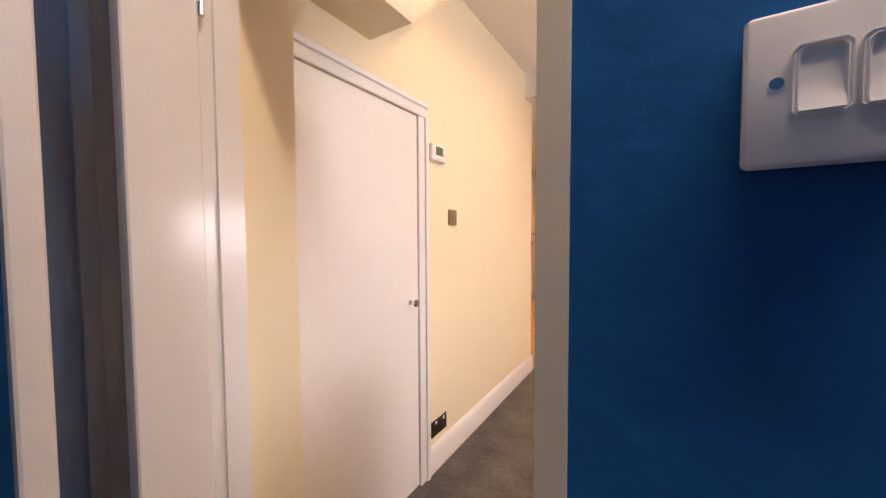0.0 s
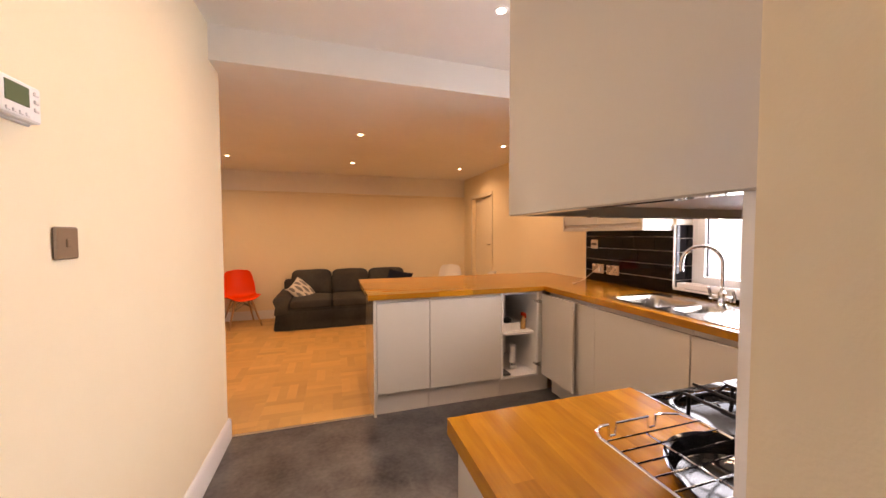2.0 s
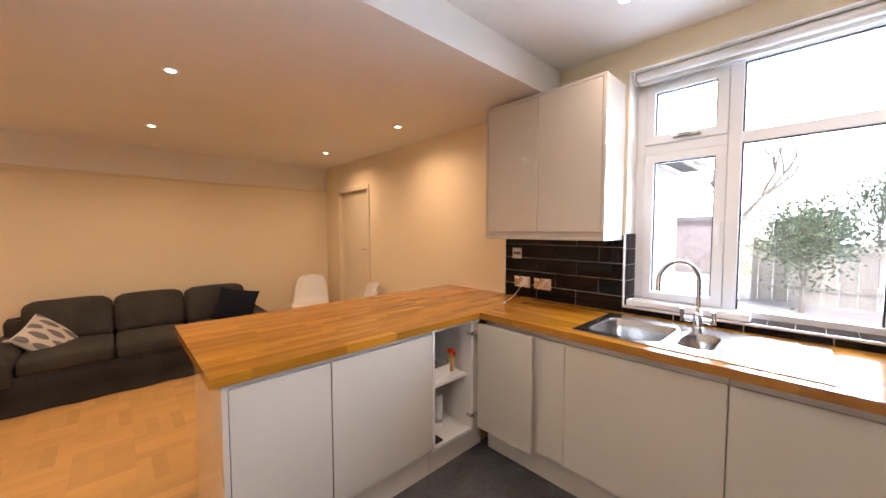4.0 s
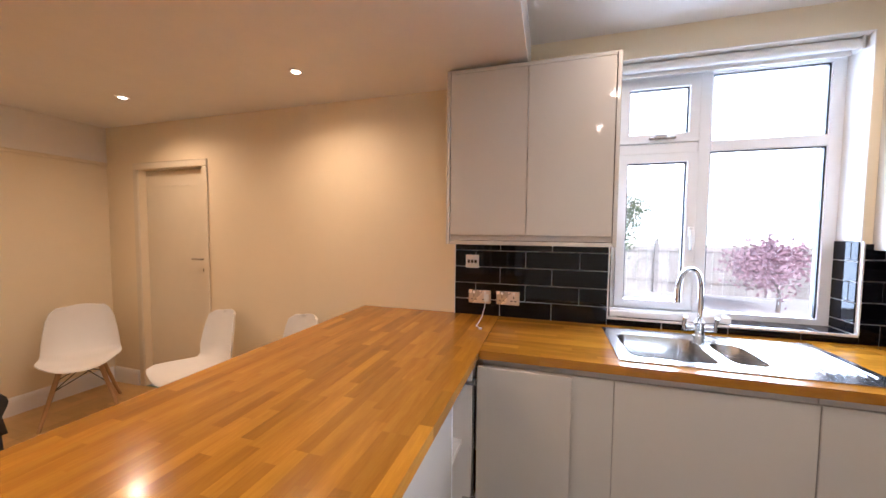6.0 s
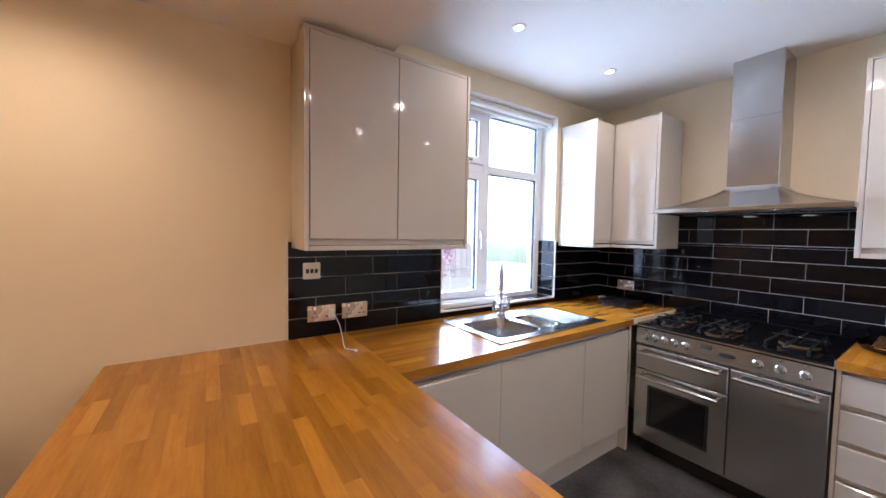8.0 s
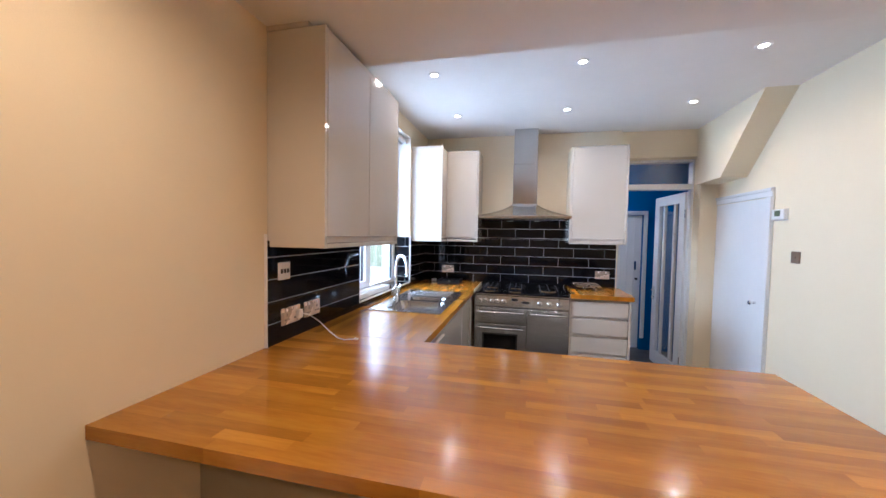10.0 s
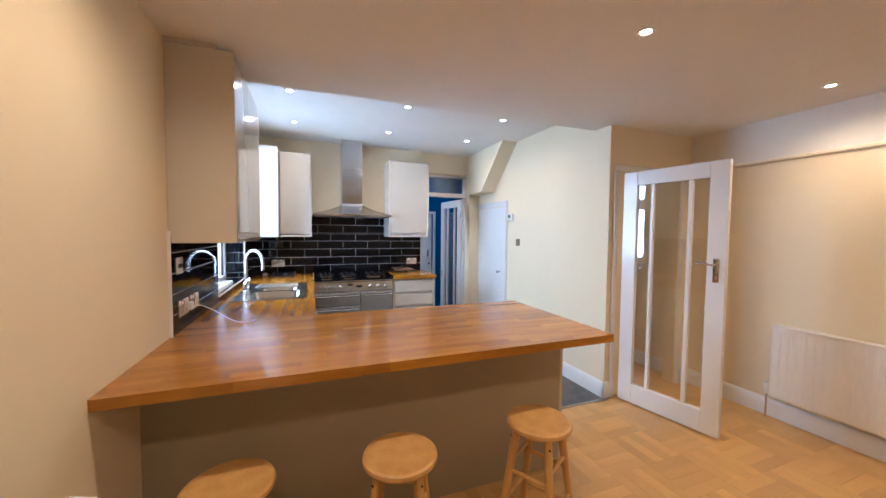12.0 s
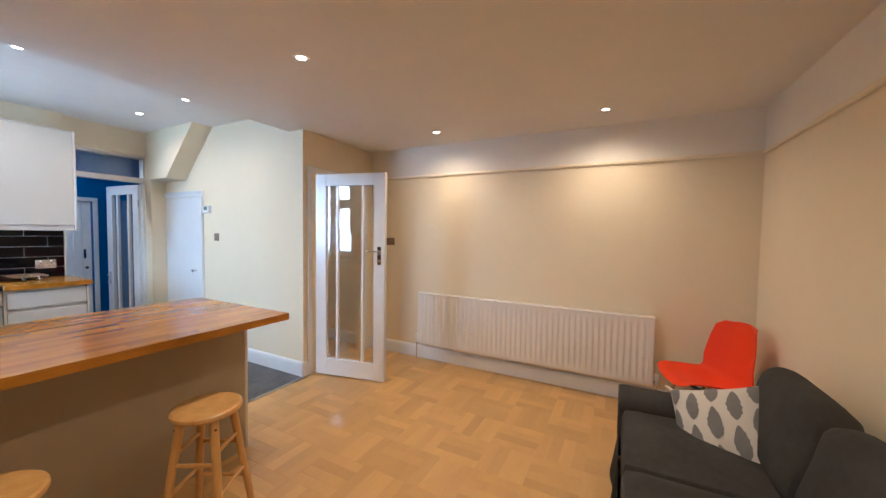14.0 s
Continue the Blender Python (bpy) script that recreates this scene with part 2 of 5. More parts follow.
def tube(points, r, n=10, bm=None):
    """A round tube along points."""
    bm = bm or bmesh.new()
    pts = [Vector(p) for p in points]
    rings, up = [], None
    for i, p in enumerate(pts):
        d = (pts[min(i + 1, len(pts) - 1)] - pts[max(i - 1, 0)]).normalized()
        if up is None:
            up = d.orthogonal().normalized()
        up = (up - d * up.dot(d)).normalized()
        side = d.cross(up)
        rings.append([bm.verts.new(p + (up * math.cos(k * 2 * math.pi / n) + side * math.sin(k * 2 * math.pi / n)) * r) for k in range(n)])
    for a, b in zip(rings, rings[1:]):
        for k in range(n):
            bm.faces.new((a[k], a[(k + 1) % n], b[(k + 1) % n], b[k]))
    bm.faces.new(rings[0][::-1])
    bm.faces.new(rings[-1])
    return bm


def lathe(profile, at=(0, 0, 0), n=32, bm=None):
    """A turned shape about a vertical axis, from (radius, height) pairs."""
    bm = bm or bmesh.new()
    rings = [[bm.verts.new((at[0] + max(r, 1e-4) * math.cos(2 * math.pi * k / n), at[1] + max(r, 1e-4) * math.sin(2 * math.pi * k / n), at[2] + h))
              for k in range(n)] for r, h in profile]
    for a, b in zip(rings, rings[1:]):
        for k in range(n):
            bm.faces.new((a[k], a[(k + 1) % n], b[(k + 1) % n], b[k]))
    bm.faces.new(rings[0][::-1])
    bm.faces.new(rings[-1])
    return bm


def prism(outline, axis, lo, hi, bm=None):
    """A flat outline pushed along an axis: axis x takes (y, z), y takes (x, z), z takes (x, y)."""
    bm = bm or bmesh.new()
    put = {"x": lambda u, v, w: (w, u, v), "y": lambda u, v, w: (u, w, v), "z": lambda u, v, w: (u, v, w)}[axis]
    a = [bm.verts.new(put(u, v, lo)) for u, v in outline]
    b = [bm.verts.new(put(u, v, hi)) for u, v in outline]
    bm.faces.new(a)
    bm.faces.new(b)
    for i in range(len(a)):
        j = (i + 1) % len(a)
        bm.faces.new((a[i], a[j], b[j], b[i]))
    return bm


# ---- the shell ----
XW, YB, YF, XL = 3.074, -0.29, 5.78, -1.04      # window wall, kitchen back wall, far wall, living-room left wall
YD, YBLUE = -0.362, -0.60                        # door nib's kitchen face, blue room's face
YC, YS = 2.135, 1.945                            # corner of the kitchen wall, ceiling step
TH = 0.30
WY0, WY1, WZ0, WZ1 = 0.345, 1.475, 0.955, 2.44   # window opening
DY0, DY1, DZ = 4.60, 5.36, 1.985                 # door opening in the window wall

structure("floor_kitchen", box(-0.05, XW, -0.52, 2.175, -0.1, 0.0), VINYL, "dark mottled slate-look vinyl kitchen floor")
structure("wall_left", box(-0.25, 0, YBLUE + 0.006, YC, 0, ZK + 0.1), CREAM, "cream painted plaster wall beside the kitchen")
structure("wall_back", boxes((0.948, XW, YBLUE, YB, 0, ZK + 0.1)), CREAM, "cream painted plaster wall behind the cooker")
structure("wall_back_lintel", box(0.165, 0.948, YBLUE + 0.004, YD - 0.002, 2.31, ZK + 0.1), CREAM, "cream plaster above the doorway")
structure("wall_back_nib", box(0, 0.165, YBLUE + 0.006, YD, 0, ZK + 0.1), CREAM, "cream plaster nib beside the doorway")
structure("wall_window", boxes(
    (XW, XW + TH, YBLUE, WY0, 0, ZK + 0.1), (XW, XW + TH, WY0, WY1, 0, WZ0), (XW, XW + TH, WY0, WY1, WZ1, ZK + 0.1),
    (XW, XW + TH, WY1, DY0, 0, ZK + 0.1), (XW, XW + TH, DY0, DY1, DZ, ZK + 0.1), (XW, XW + TH, DY1, YF + 0.2, 0, ZK + 0.1)),
    CREAM, "cream painted plaster wall with a window and a door")
structure("wall_far", box(XL - 0.2, XW, YF, YF + 0.2, 0, ZL + 0.3), CREAM, "cream painted plaster wall behind the sofa")
structure("wall_living", box(XL - 0.2, XL, -0.4, YF, 0, ZL + 0.3), CREAM, "cream painted plaster wall with a radiator")
structure("wall_door_side", boxes((-0.10, -0.002, YC - 0.115, YC + 0.002, 0, ZL + 0.25), (XL, -0.88, YC - 0.115, YC + 0.002, 0, ZL + 0.25),
                                  (-0.88, -0.10, YC - 0.115, YC + 0.002, 2.01, ZL + 0.25)), CREAM, "cream plaster wall round the hall doorway")
structure("wall_hall_end", box(XL, -0.25, -0.55, -0.4, 0, ZL + 0.2), CREAM, "cream plaster wall at the end of the hall")
structure("ceiling_kitchen", box(-0.25, XW + TH, -0.62, YS, ZK, ZK + 0.12), CEIL, "white kitchen ceiling")
structure("ceiling_living", box(XL - 0.2, XW + TH, YS, YF + 0.2, ZL, ZK + 0.12), CEIL, "white living-room ceiling, lower than the kitchen's")
structure("ceiling_hall", box(XL, -0.25, -0.5, YS, ZL + 0.01, ZK + 0.12), CEIL, "white hall ceiling")

# the sloping underside of the stairs
structure("stair_soffit", prism([(YD, 2.02), (0.10, 2.02), (0.67, ZK), (YD, ZK)], "x", 0.0, 0.21), CREAM, "cream plaster box under the stairs")

# the frieze above the picture rail
structure("trim_frieze", boxes((XL, XL + 0.003, YC, YF, 2.06, ZL), (XL, XW, YF - 0.003, YF, 2.06, ZL)), FRIEZE, "off-white painted frieze")

# blue room beyond the doorway, closed in and lit by its assumed ceiling lamp
BX0, BX1, BY1, ZB = -0.45, 3.3, -1.92, -0.17
structure("floor_blue_room", box(BX0, BX1, BY1, -0.52, ZB - 0.1, ZB), VINYL, "dark slate vinyl floor of the blue room")
structure("wall_blue_near", boxes((0.929, BX1, YBLUE - 0.012, YBLUE, 0, 2.6), (BX0, 0.165, YBLUE - 0.012, YBLUE, 0, 2.6), (0.165, 0.935, YBLUE - 0.012, YBLUE, 2.31, 2.6), (0.929, BX1, YBLUE - 0.012, YBLUE, ZB, 0), (BX0, 0.165, YBLUE - 0.012, YBLUE, ZB, 0)), BLUE, "deep blue painted plaster wall round the doorway")
structure("wall_blue_far", boxes((BX0, 0.255, BY1, BY1 + 0.12, ZB, 2.6), (0.835, BX1, BY1, BY1 + 0.12, ZB, 2.6), (0.255, 0.835, BY1, BY1 + 0.12, 1.79, 2.6)), BLUE, "deep blue painted plaster wall with a white door")
structure("wall_blue_side", box(BX0 - 0.1, BX0, BY1, YBLUE, ZB, 2.6), BLUE, "deep blue painted plaster wall")
structure("wall_blue_end", box(BX1, BX1 + 0.2, BY1, YBLUE, ZB, 2.6), BLUE, "blue painted plaster wall")
structure("ceiling_blue_room", box(BX0, BX1, BY1, YBLUE, 2.6, 2.7), CEIL, "white ceiling of the blue room")
structure("threshold_strip", box(0.166, 0.934, -0.545, -0.470, ZB, 0.008, 0.004), WHITE, "white painted step edge in the doorway")
structure("threshold_strip_living", box(0.0, 0.95, 2.155, 2.185, 0.0, 0.007, 0.002), STEEL, "metal strip between vinyl and parquet")


# ---- trim and doors ----
def skirting(name, x0, y0, x1, y1, side, h=0.14):
    """A skirting board along a wall line; side gives the way it faces."""
    sx, sy = side
    prof = [(0, 0), (0.018, 0), (0.018, h - 0.035), (0.014, h - 0.020), (0.010, h - 0.008), (0.004, h), (0, h)]
    bm = bmesh.new()
    rings = [[bm.verts.new((px + sx * d, py + sy * d, z)) for d, z in prof] for px, py in ((x0, y0), (x1, y1))]
    n = len(prof)
    for k in range(n):
        bm.faces.new((rings[0][k], rings[0][(k + 1) % n], rings[1][(k + 1) % n], rings[1][k]))
    bm.faces.new(rings[0])
    bm.faces.new(rings[1])
    return structure(name, bm, WHITE, "white gloss moulded skirting board")


skirting("baseboard_kitchen", 0, 0.476, 0, YC + 0.018, (1, 0))
skirting("baseboard_corner", -0.098, YC + 0.002, 0.018, YC + 0.002, (0, 1))
skirting("baseboard_corner_b", XL + 0.018, YC + 0.002, -0.95, YC + 0.002, (0, 1))
skirting("baseboard_living", XL, YC, XL, YF, (1, 0))
skirting("baseboard_hall", XL, -0.4, XL, YC - 0.115, (1, 0))
skirting("baseboard_far", XL + 0.018, YF, XW - 0.018, YF, (0, -1))
skirting("baseboard_window_a", XW, 2.76, XW, DY0 - 0.075, (-1, 0))
skirting("baseboard_window_b", XW, DY1 + 0.075, XW, YF - 0.018, (-1, 0))

for nm, spec in (("trim_picture_rail", (XL, XL + 0.022, YC + 0.002, YF, 2.035, 2.065)), ("trim_picture_rail_far", (XL + 0.022, XW, YF - 0.022, YF, 2.035, 2.065))):
    structure(nm, box(*spec, bevel=0.007), CREAM, "cream painted picture rail")


def frame_trim(name, axis, at, lo, hi, top, width, depth, mat, label, sign=1):
    """A door surround (two uprights and a head) on the wall plane axis = at."""
    d0, d1 = sorted((at, at + sign * depth))
    def slab(u0, u1, z0, z1, bm):
        if axis == "x":
            box(d0, d1, u0, u1, z0, z1, 0.006, bm)
        else:
            box(u0, u1, d0, d1, z0, z1, 0.006, bm)
    bm = bmesh.new()
    slab(lo - width, lo, 0, top, bm)
    slab(hi, hi + width, 0, top, bm)
    slab(lo - width, hi + width, top + 0.0005, top + width, bm)
    return structure(name, bm, mat, label)


# understairs cupboard door, flat and white
bm = bmesh.new()
for u0, u1, z0, z1 in ((0.398, 0.474, 0, 1.806), (YD + 0.002, 0.474, 1.8065, 1.880)):
    box(0, 0.020, u0, u1, z0, z1, 0.004, bm)
    box(0.019, 0.030, (u0 + 0.045 if z0 == 0 else u0), u1 - 0.002, (z0 if z0 == 0 else z0 + 0.044), z1 - 0.002 if z0 else z1, 0.004, bm)
structure("trim_cupboard_architrave", bm, WHITE, "white gloss moulded architrave round the cupboard door")
d = tagged(part("door_cupboard", box(0.001, 0.012, YD + 0.004, 0.394, 0.012, 1.800, 0.002), WHITE), "flat white gloss understairs cupboard door, closed", kind="structure")
BASE[d.name] = Vector()
kn = lathe([(0.011, 0), (0.011, 0.012), (0.007, 0.016), (0.007, 0.026), (0.016, 0.032), (0.018, 0.042), (0.014, 0.050), (0.002, 0.052)], n=24)
bmesh.ops.transform(kn, matrix=pose(0.012, 0.322, 0.93, 0, 90, 0), verts=kn.verts)
part("knob", kn, CHROME, d, "small round chrome knob")


def glazed_door(name, m, w, h, label, zh=1.235, st=0.115, hb=0.014, hinges=(0.22, 1.0, 1.72)):
    """A white glazed door leaf, hinged at x = 0, running along +x: stiles, rails, two upright bars, three panes."""
    t = thing(name, (0, 0, 0), label, "door", local=True)
    br, tr = 0.17, 0.115
    part("hinge_stile", box(0, st, -0.02, 0.02, 0.006, h, 0.003), WHITE, t)
    part("lock_stile", box(w - st, w, -0.02, 0.02, 0.006, h, 0.003), WHITE, t)
    part("bottom_rail", box(st, w - st, -0.0195, 0.0195, 0.006, br, 0.003), WHITE, t)
    part("top_rail", box(st, w - st, -0.0195, 0.0195, h - tr, h, 0.003), WHITE, t)
    gw = w - 2 * st
    xs = [st + gw * 0.235, st + gw * 0.765]
    for x in xs:
        part("glazing_bar", box(x - hb, x + hb, -0.016, 0.016, br, h - tr, 0.004), WHITE, t)
    edges = [st] + [v for x in xs for v in (x - hb, x + hb)] + [w - st]
    for a, b in zip(edges[::2], edges[1::2]):
        p = part("pane", box(a, b, -0.002, 0.002, br, h - tr), CLEAR, t, "clear glass pane")
        p.visible_shadow = False
    for s in (1, -1):
        pl = part("lock_plate", box(w - 0.075, w - 0.035, s * 0.020, s * 0.025, zh - 0.125, zh + 0.045, 0.002), CHROME, t, "chrome lever handle plate")
        part("lever", tube([(w - 0.055, s * 0.024, zh), (w - 0.055, s * 0.055, zh), (w - 0.075, s * 0.062, zh + 0.001), (w - 0.155, s * 0.060, zh + 0.007), (w - 0.165, s * 0.058, zh + 0.007)], 0.0075), CHROME, pl)
        part("key", boxes((w - 0.058, w - 0.052, s * 0.025, s * 0.045, zh - 0.10, zh - 0.08), (w - 0.061, w - 0.049, s * 0.044, s * 0.048, zh - 0.11, zh - 0.08)), CHROME, pl)
    for z in hinges:
        part("hinge", rod((-0.006, 0.018, z - 0.045), (-0.006, 0.018, z + 0.045), 0.006, n=10), STEEL, t)
    t.matrix_world = m
    return t


# living-room door, half open, with its frame
ang = math.degrees(math.atan2(2.905 - 2.195, -0.262 + 0.118))
glazed_door("glazed_hall_door", pose(-0.122, 2.190, 0.006, 0, 0, ang), 0.742, 1.965, "white painted glazed hall door, standing open")
frame_trim("trim_hall_door", "y", YC + 0.002, -0.885, -0.098, 2.0, 0.055, 0.016, WHITE, "white door surround of the hall doorway")
structure("trim_hall_lining", boxes((-0.100, -0.085, YC - 0.12, YC + 0.004, 0, 2.0), (-0.90, -0.885, YC - 0.12, YC + 0.004, 0, 2.0), (-0.885, -0.1, YC - 0.12, YC + 0.004, 1.985, 2.0)), WHITE, "white door lining")
structure("floor_hall", box(XL, -0.25, -0.4, 2.045, -0.1, 0), PARQUET_REST, "oak hall floor")

# doorway to the blue room: lining, transom bar, transom pane, open glazed leaf
structure("trim_blue_lining", boxes((0.165, 0.180, YBLUE - 0.014, -0.512, ZB, 2.31), (0.180, 0.897, YBLUE - 0.014, -0.50, 2.285, 2.31)), WHITE, "white gloss door lining")
structure("trim_blue_jamb", box(0.897, 0.929, YBLUE - 0.014, -0.50, ZB, 2.31), CREAM_DOOR, "cream door jamb")
structure("trim_blue_reveal", box(0.920, 0.9475, -0.498, -0.43, 0, 2.309), CREAM_DOOR, "cream door reveal")
structure("trim_blue_stop", boxes((0.883, 0.897, -0.545, -0.515, 0.009, 1.985), (0.180, 0.190, -0.569, -0.515, 0.009, 1.985)), WHITE, "white door stop")
structure("trim_transom_bar", box(0.180, 0.897, YBLUE - 0.01, -0.505, 1.99, 2.05, 0.004), WHITE, "white bar below the transom light")
w = structure("window_transom", box(0.180, 0.897, -0.56, -0.555, 2.05, 2.285), CLEAR, "clear glass transom light above the doorway")
w.visible_shadow = False
glazed_door("glazed_kitchen_door", pose(0.186, -0.606, ZB + 0.006, 0, 0, -86), 0.745, 2.14, "white painted glazed kitchen door, standing open into the blue room", 0.95, 0.126, 0.020, (0.25, 1.90))
# fitting assumed for the blue room's lamp, out of view
tl = thing("tube_light_fitting", (1.45, -0.88, 2.6), "assumed white batten light on the blue room's ceiling, out of view", "light")
part("batten", box(0.85, 2.05, -0.92, -0.84, 2.545, 2.6, 0.004), WHITEPLAS, tl)
part("tube", rod((0.88, -0.88, 2.533), (2.02, -0.88, 2.533), 0.012, n=12), BULB_NEUTRAL, tl, "lit fluorescent tube")
# plank door in the blue room's far wall
pd = tagged(part("door_blue_room", box(0.262, 0.828, BY1 + 0.03, BY1 + 0.07, ZB + 0.01, 1.785, 0.003), WHITE), "white painted ledged plank door, closed", kind="structure")
BASE[pd.name] = Vector()
for k in range(6):
    part("plank", box(0.266 + k * 0.093, 0.356 + k * 0.093, BY1 + 0.068, BY1 + 0.080, ZB + 0.012, 1.78, 0.004), WHITE, pd)
part("latch_plate", box(0.325, 0.350, BY1 + 0.080, BY1 + 0.088, 0.99, 1.12, 0.003), CHROME, pd, "steel latch plate")
part("lock", rod((0.320, BY1 + 0.078, 0.86), (0.320, BY1 + 0.10, 0.86), 0.018), BLACK, pd, "dark round lock")
frame_trim("trim_blue_door", "y", BY1 + 0.12, 0.258, 0.832, 1.79, 0.055, 0.018, WHITE, "white surround of the plank door")

# recessed cream door in the window wall
dw = tagged(part("door_living", box(XW + 0.055, XW + 0.095, DY0 + 0.004, DY1 - 0.004, 0.008, DZ - 0.004, 0.003), CREAM_DOOR), "cream painted flush door, closed, set back in its opening", kind="structure")
BASE[dw.name] = Vector()
for z0, z1 in ((0.18, 0.92), (1.05, 1.84)):
    part("panel_bead", boxes((XW + 0.051, XW + 0.056, DY0 + 0.10, DY1 - 0.10, z0, z0 + 0.006), (XW + 0.051, XW + 0.056, DY0 + 0.10, DY1 - 0.10, z1, z1 + 0.006)), CREAM_DOOR, dw)
part("lever", tube([(XW + 0.056, DY0 + 0.05, 1.20), (XW + 0.02, DY0 + 0.05, 1.20), (XW + 0.01, DY0 + 0.07, 1.20), (XW + 0.01, DY0 + 0.16, 1.20)], 0.008), STEEL, dw, "steel lever handle")
part("keyhole_plate", box(XW + 0.048, XW + 0.056, DY0 + 0.035, DY0 + 0.085, 1.09, 1.115, 0.002), STEEL, dw)
frame_trim("trim_living_door", "x", XW - 0.0005, DY0, DY1, DZ, 0.06, 0.014, CREAM_DOOR, "cream door surround", sign=-1)
structure("wall_behind_door", box(XW + 0.25, XW + TH, DY0, DY1, 0, DZ), CREAM)


# ---- kitchen window ----
FX0, FX1 = XW + 0.160, XW + 0.222
win = tagged(part("window_kitchen", ring("x", FX0, FX1, (WY0, WY1, WZ0, WZ1), (WY0 + 0.062, WY1 - 0.055, WZ0 + 0.045, WZ1 - 0.07)), UPVC), "white plastic casement window with four lights", kind="structure")
BASE[win.name] = Vector()
part("mullion", box(FX0 - 0.002, FX1, 0.937, 0.998, WZ0 + 0.040, WZ1 - 0.065, 0.004), UPVC, win)
part("transom", box(FX0 - 0.001, FX1 - 0.001, WY0 + 0.058, 0.9365, 1.935, 1.995, 0.004), UPVC, win)
part("transom", box(FX0 - 0.001, FX1 - 0.001, 0.9985, WY1 - 0.051, 1.935, 1.995, 0.004), UPVC, win)


def sash(y0, y1, z0, z1):
    f = 0.052
    s = part("sash", ring("x", FX0 - 0.012, FX1 - 0.01, (y0, y1, z0, z1), (y0 + f, y1 - f, z0 + f, z1 - f)), UPVC, win)
    return s


low = sash(0.999, WY1 - 0.056, WZ0 + 0.046, 1.934)
high = sash(0.999, WY1 - 0.056, 1.996, WZ1 - 0.071)
part("casement_handle", boxes((FX0 - 0.03, FX0 - 0.012, 1.012, 1.036, 1.44, 1.50), (FX0 - 0.045, FX0 - 0.028, 1.016, 1.032, 1.36, 1.48), bevel=0.004), UPVC, low, "white casement handle")
part("vent_stay", boxes((FX0 - 0.035, FX0 - 0.012, 1.12, 1.26, 2.012, 2.026), (FX0 - 0.045, FX0 - 0.030, 1.17, 1.23, 2.016, 2.036), bevel=0.003), STEEL, high, "metal vent stay")
for y0, y1, z0, z1 in ((WY0 + 0.062, 0.937, WZ0 + 0.045, 1.935), (WY0 + 0.062, 0.937, 1.995, WZ1 - 0.07), (1.051, WY1 - 0.108, WZ0 + 0.098, 1.882), (1.051, WY1 - 0.108, 2.048, WZ1 - 0.123)):
    bead = part("glazing_gasket", boxes((FX0 + 0.012, FX0 + 0.03, y0, y0 + 0.008, z0, z1), (FX0 + 0.012, FX0 + 0.03, y1 - 0.008, y1, z0, z1), (FX0 + 0.012, FX0 + 0.03, y0, y1, z1 - 0.008, z1)), BLACK, win, "black rubber gasket")
    p = part("pane", box(FX0 + 0.02, FX0 + 0.026, y0, y1, z0, z1), CLEAR, win, "clear window pane")
    p.visible_shadow = False
structure("trim_window_reveal", boxes((XW + 0.001, FX0, WY0 + 0.0002, WY0 + 0.005, 1.432, WZ1 - 0.005), (XW + 0.001, FX0, WY1 - 0.005, WY1 - 0.0002, 1.432, WZ1 - 0.005), (XW + 0.001, FX0, WY0, WY1, WZ1 - 0.005, WZ1 - 0.0002)), CEIL, "white painted window reveal")
bl = thing("roller_blind", (XW + 0.06, 0.9, 2.36), "white roller blind, rolled up under the window head", "blind")
part("roll", rod((XW + 0.065, WY0 + 0.03, 2.408), (XW + 0.065, WY1 - 0.03, 2.408), 0.026, n=24), WHITEPLAS, bl)
part("hem_bar", box(XW + 0.085, XW + 0.095, WY0 + 0.035, WY1 - 0.035, 2.362, 2.385, 0.003), WHITEPLAS, bl)
for y in (WY0 + 0.012, WY1 - 0.026):
    part("bracket", box(XW + 0.04, XW + 0.10, y, y + 0.014, 2.37, 2.438, 0.003), WHITEPLAS, bl)
tray = thing("dish_tray", (XW + 0.05, 1.22, 0.975), "white plastic ribbed dish tray on the tiled sill", "tray")
part("base", box(XW + 0.006, XW + 0.098, 0.86, 1.462, 0.969, 0.976, 0.003), WHITEPLAS, tray)
for k, spec in enumerate(((XW + 0.006, XW + 0.012, 0.86, 1.462), (XW + 0.092, XW + 0.098, 0.86, 1.462), (XW + 0.012, XW + 0.092, 0.86, 0.866), (XW + 0.012, XW + 0.092, 1.456, 1.462))):
    part("side", box(*spec, 0.974, 1.005, 0.002), WHITEPLAS, tray)
for k in range(18):
    part("rib", box(XW + 0.014, XW + 0.090, 0.885 + k * 0.032, 0.893 + k * 0.032, 0.975, 0.982, 0.002), WHITEPLAS, tray)


# ---- fitted units ----
def front(name, parent, axis, at, lo, hi, z0, z1, sign, label="", mat=GLOSS):
    """A slab door or drawer front, 20 mm thick, on the plane axis = at, facing sign."""
    a, b = sorted((at, at - sign * 0.02))
    bm = box(a, b, lo, hi, z0, z1, 0.0025) if axis == "x" else box(lo, hi, a, b, z0, z1, 0.0025)
    return part(name, bm, mat, parent, label)


def shell(x0, x1, y0, y1, z0, z1, t=0.018, open_side=None):
    """Carcass boards of a unit; the named side is left open."""
    sides = {"x0": (x0, x0 + t, y0, y1, z0, z1), "x1": (x1 - t, x1, y0, y1, z0, z1), "y0": (x0 + t, x1 - t, y0, y0 + t, z0 + t, z1 - t),
             "y1": (x0 + t, x1 - t, y1 - t, y1, z0 + t, z1 - t), "z0": (x0 + t, x1 - t, y0, y1, z0, z0 + t), "z1": (x0 + t, x1 - t, y0, y1, z1 - t, z1)}
    return boxes(*[v for k, v in sides.items() if k != open_side])


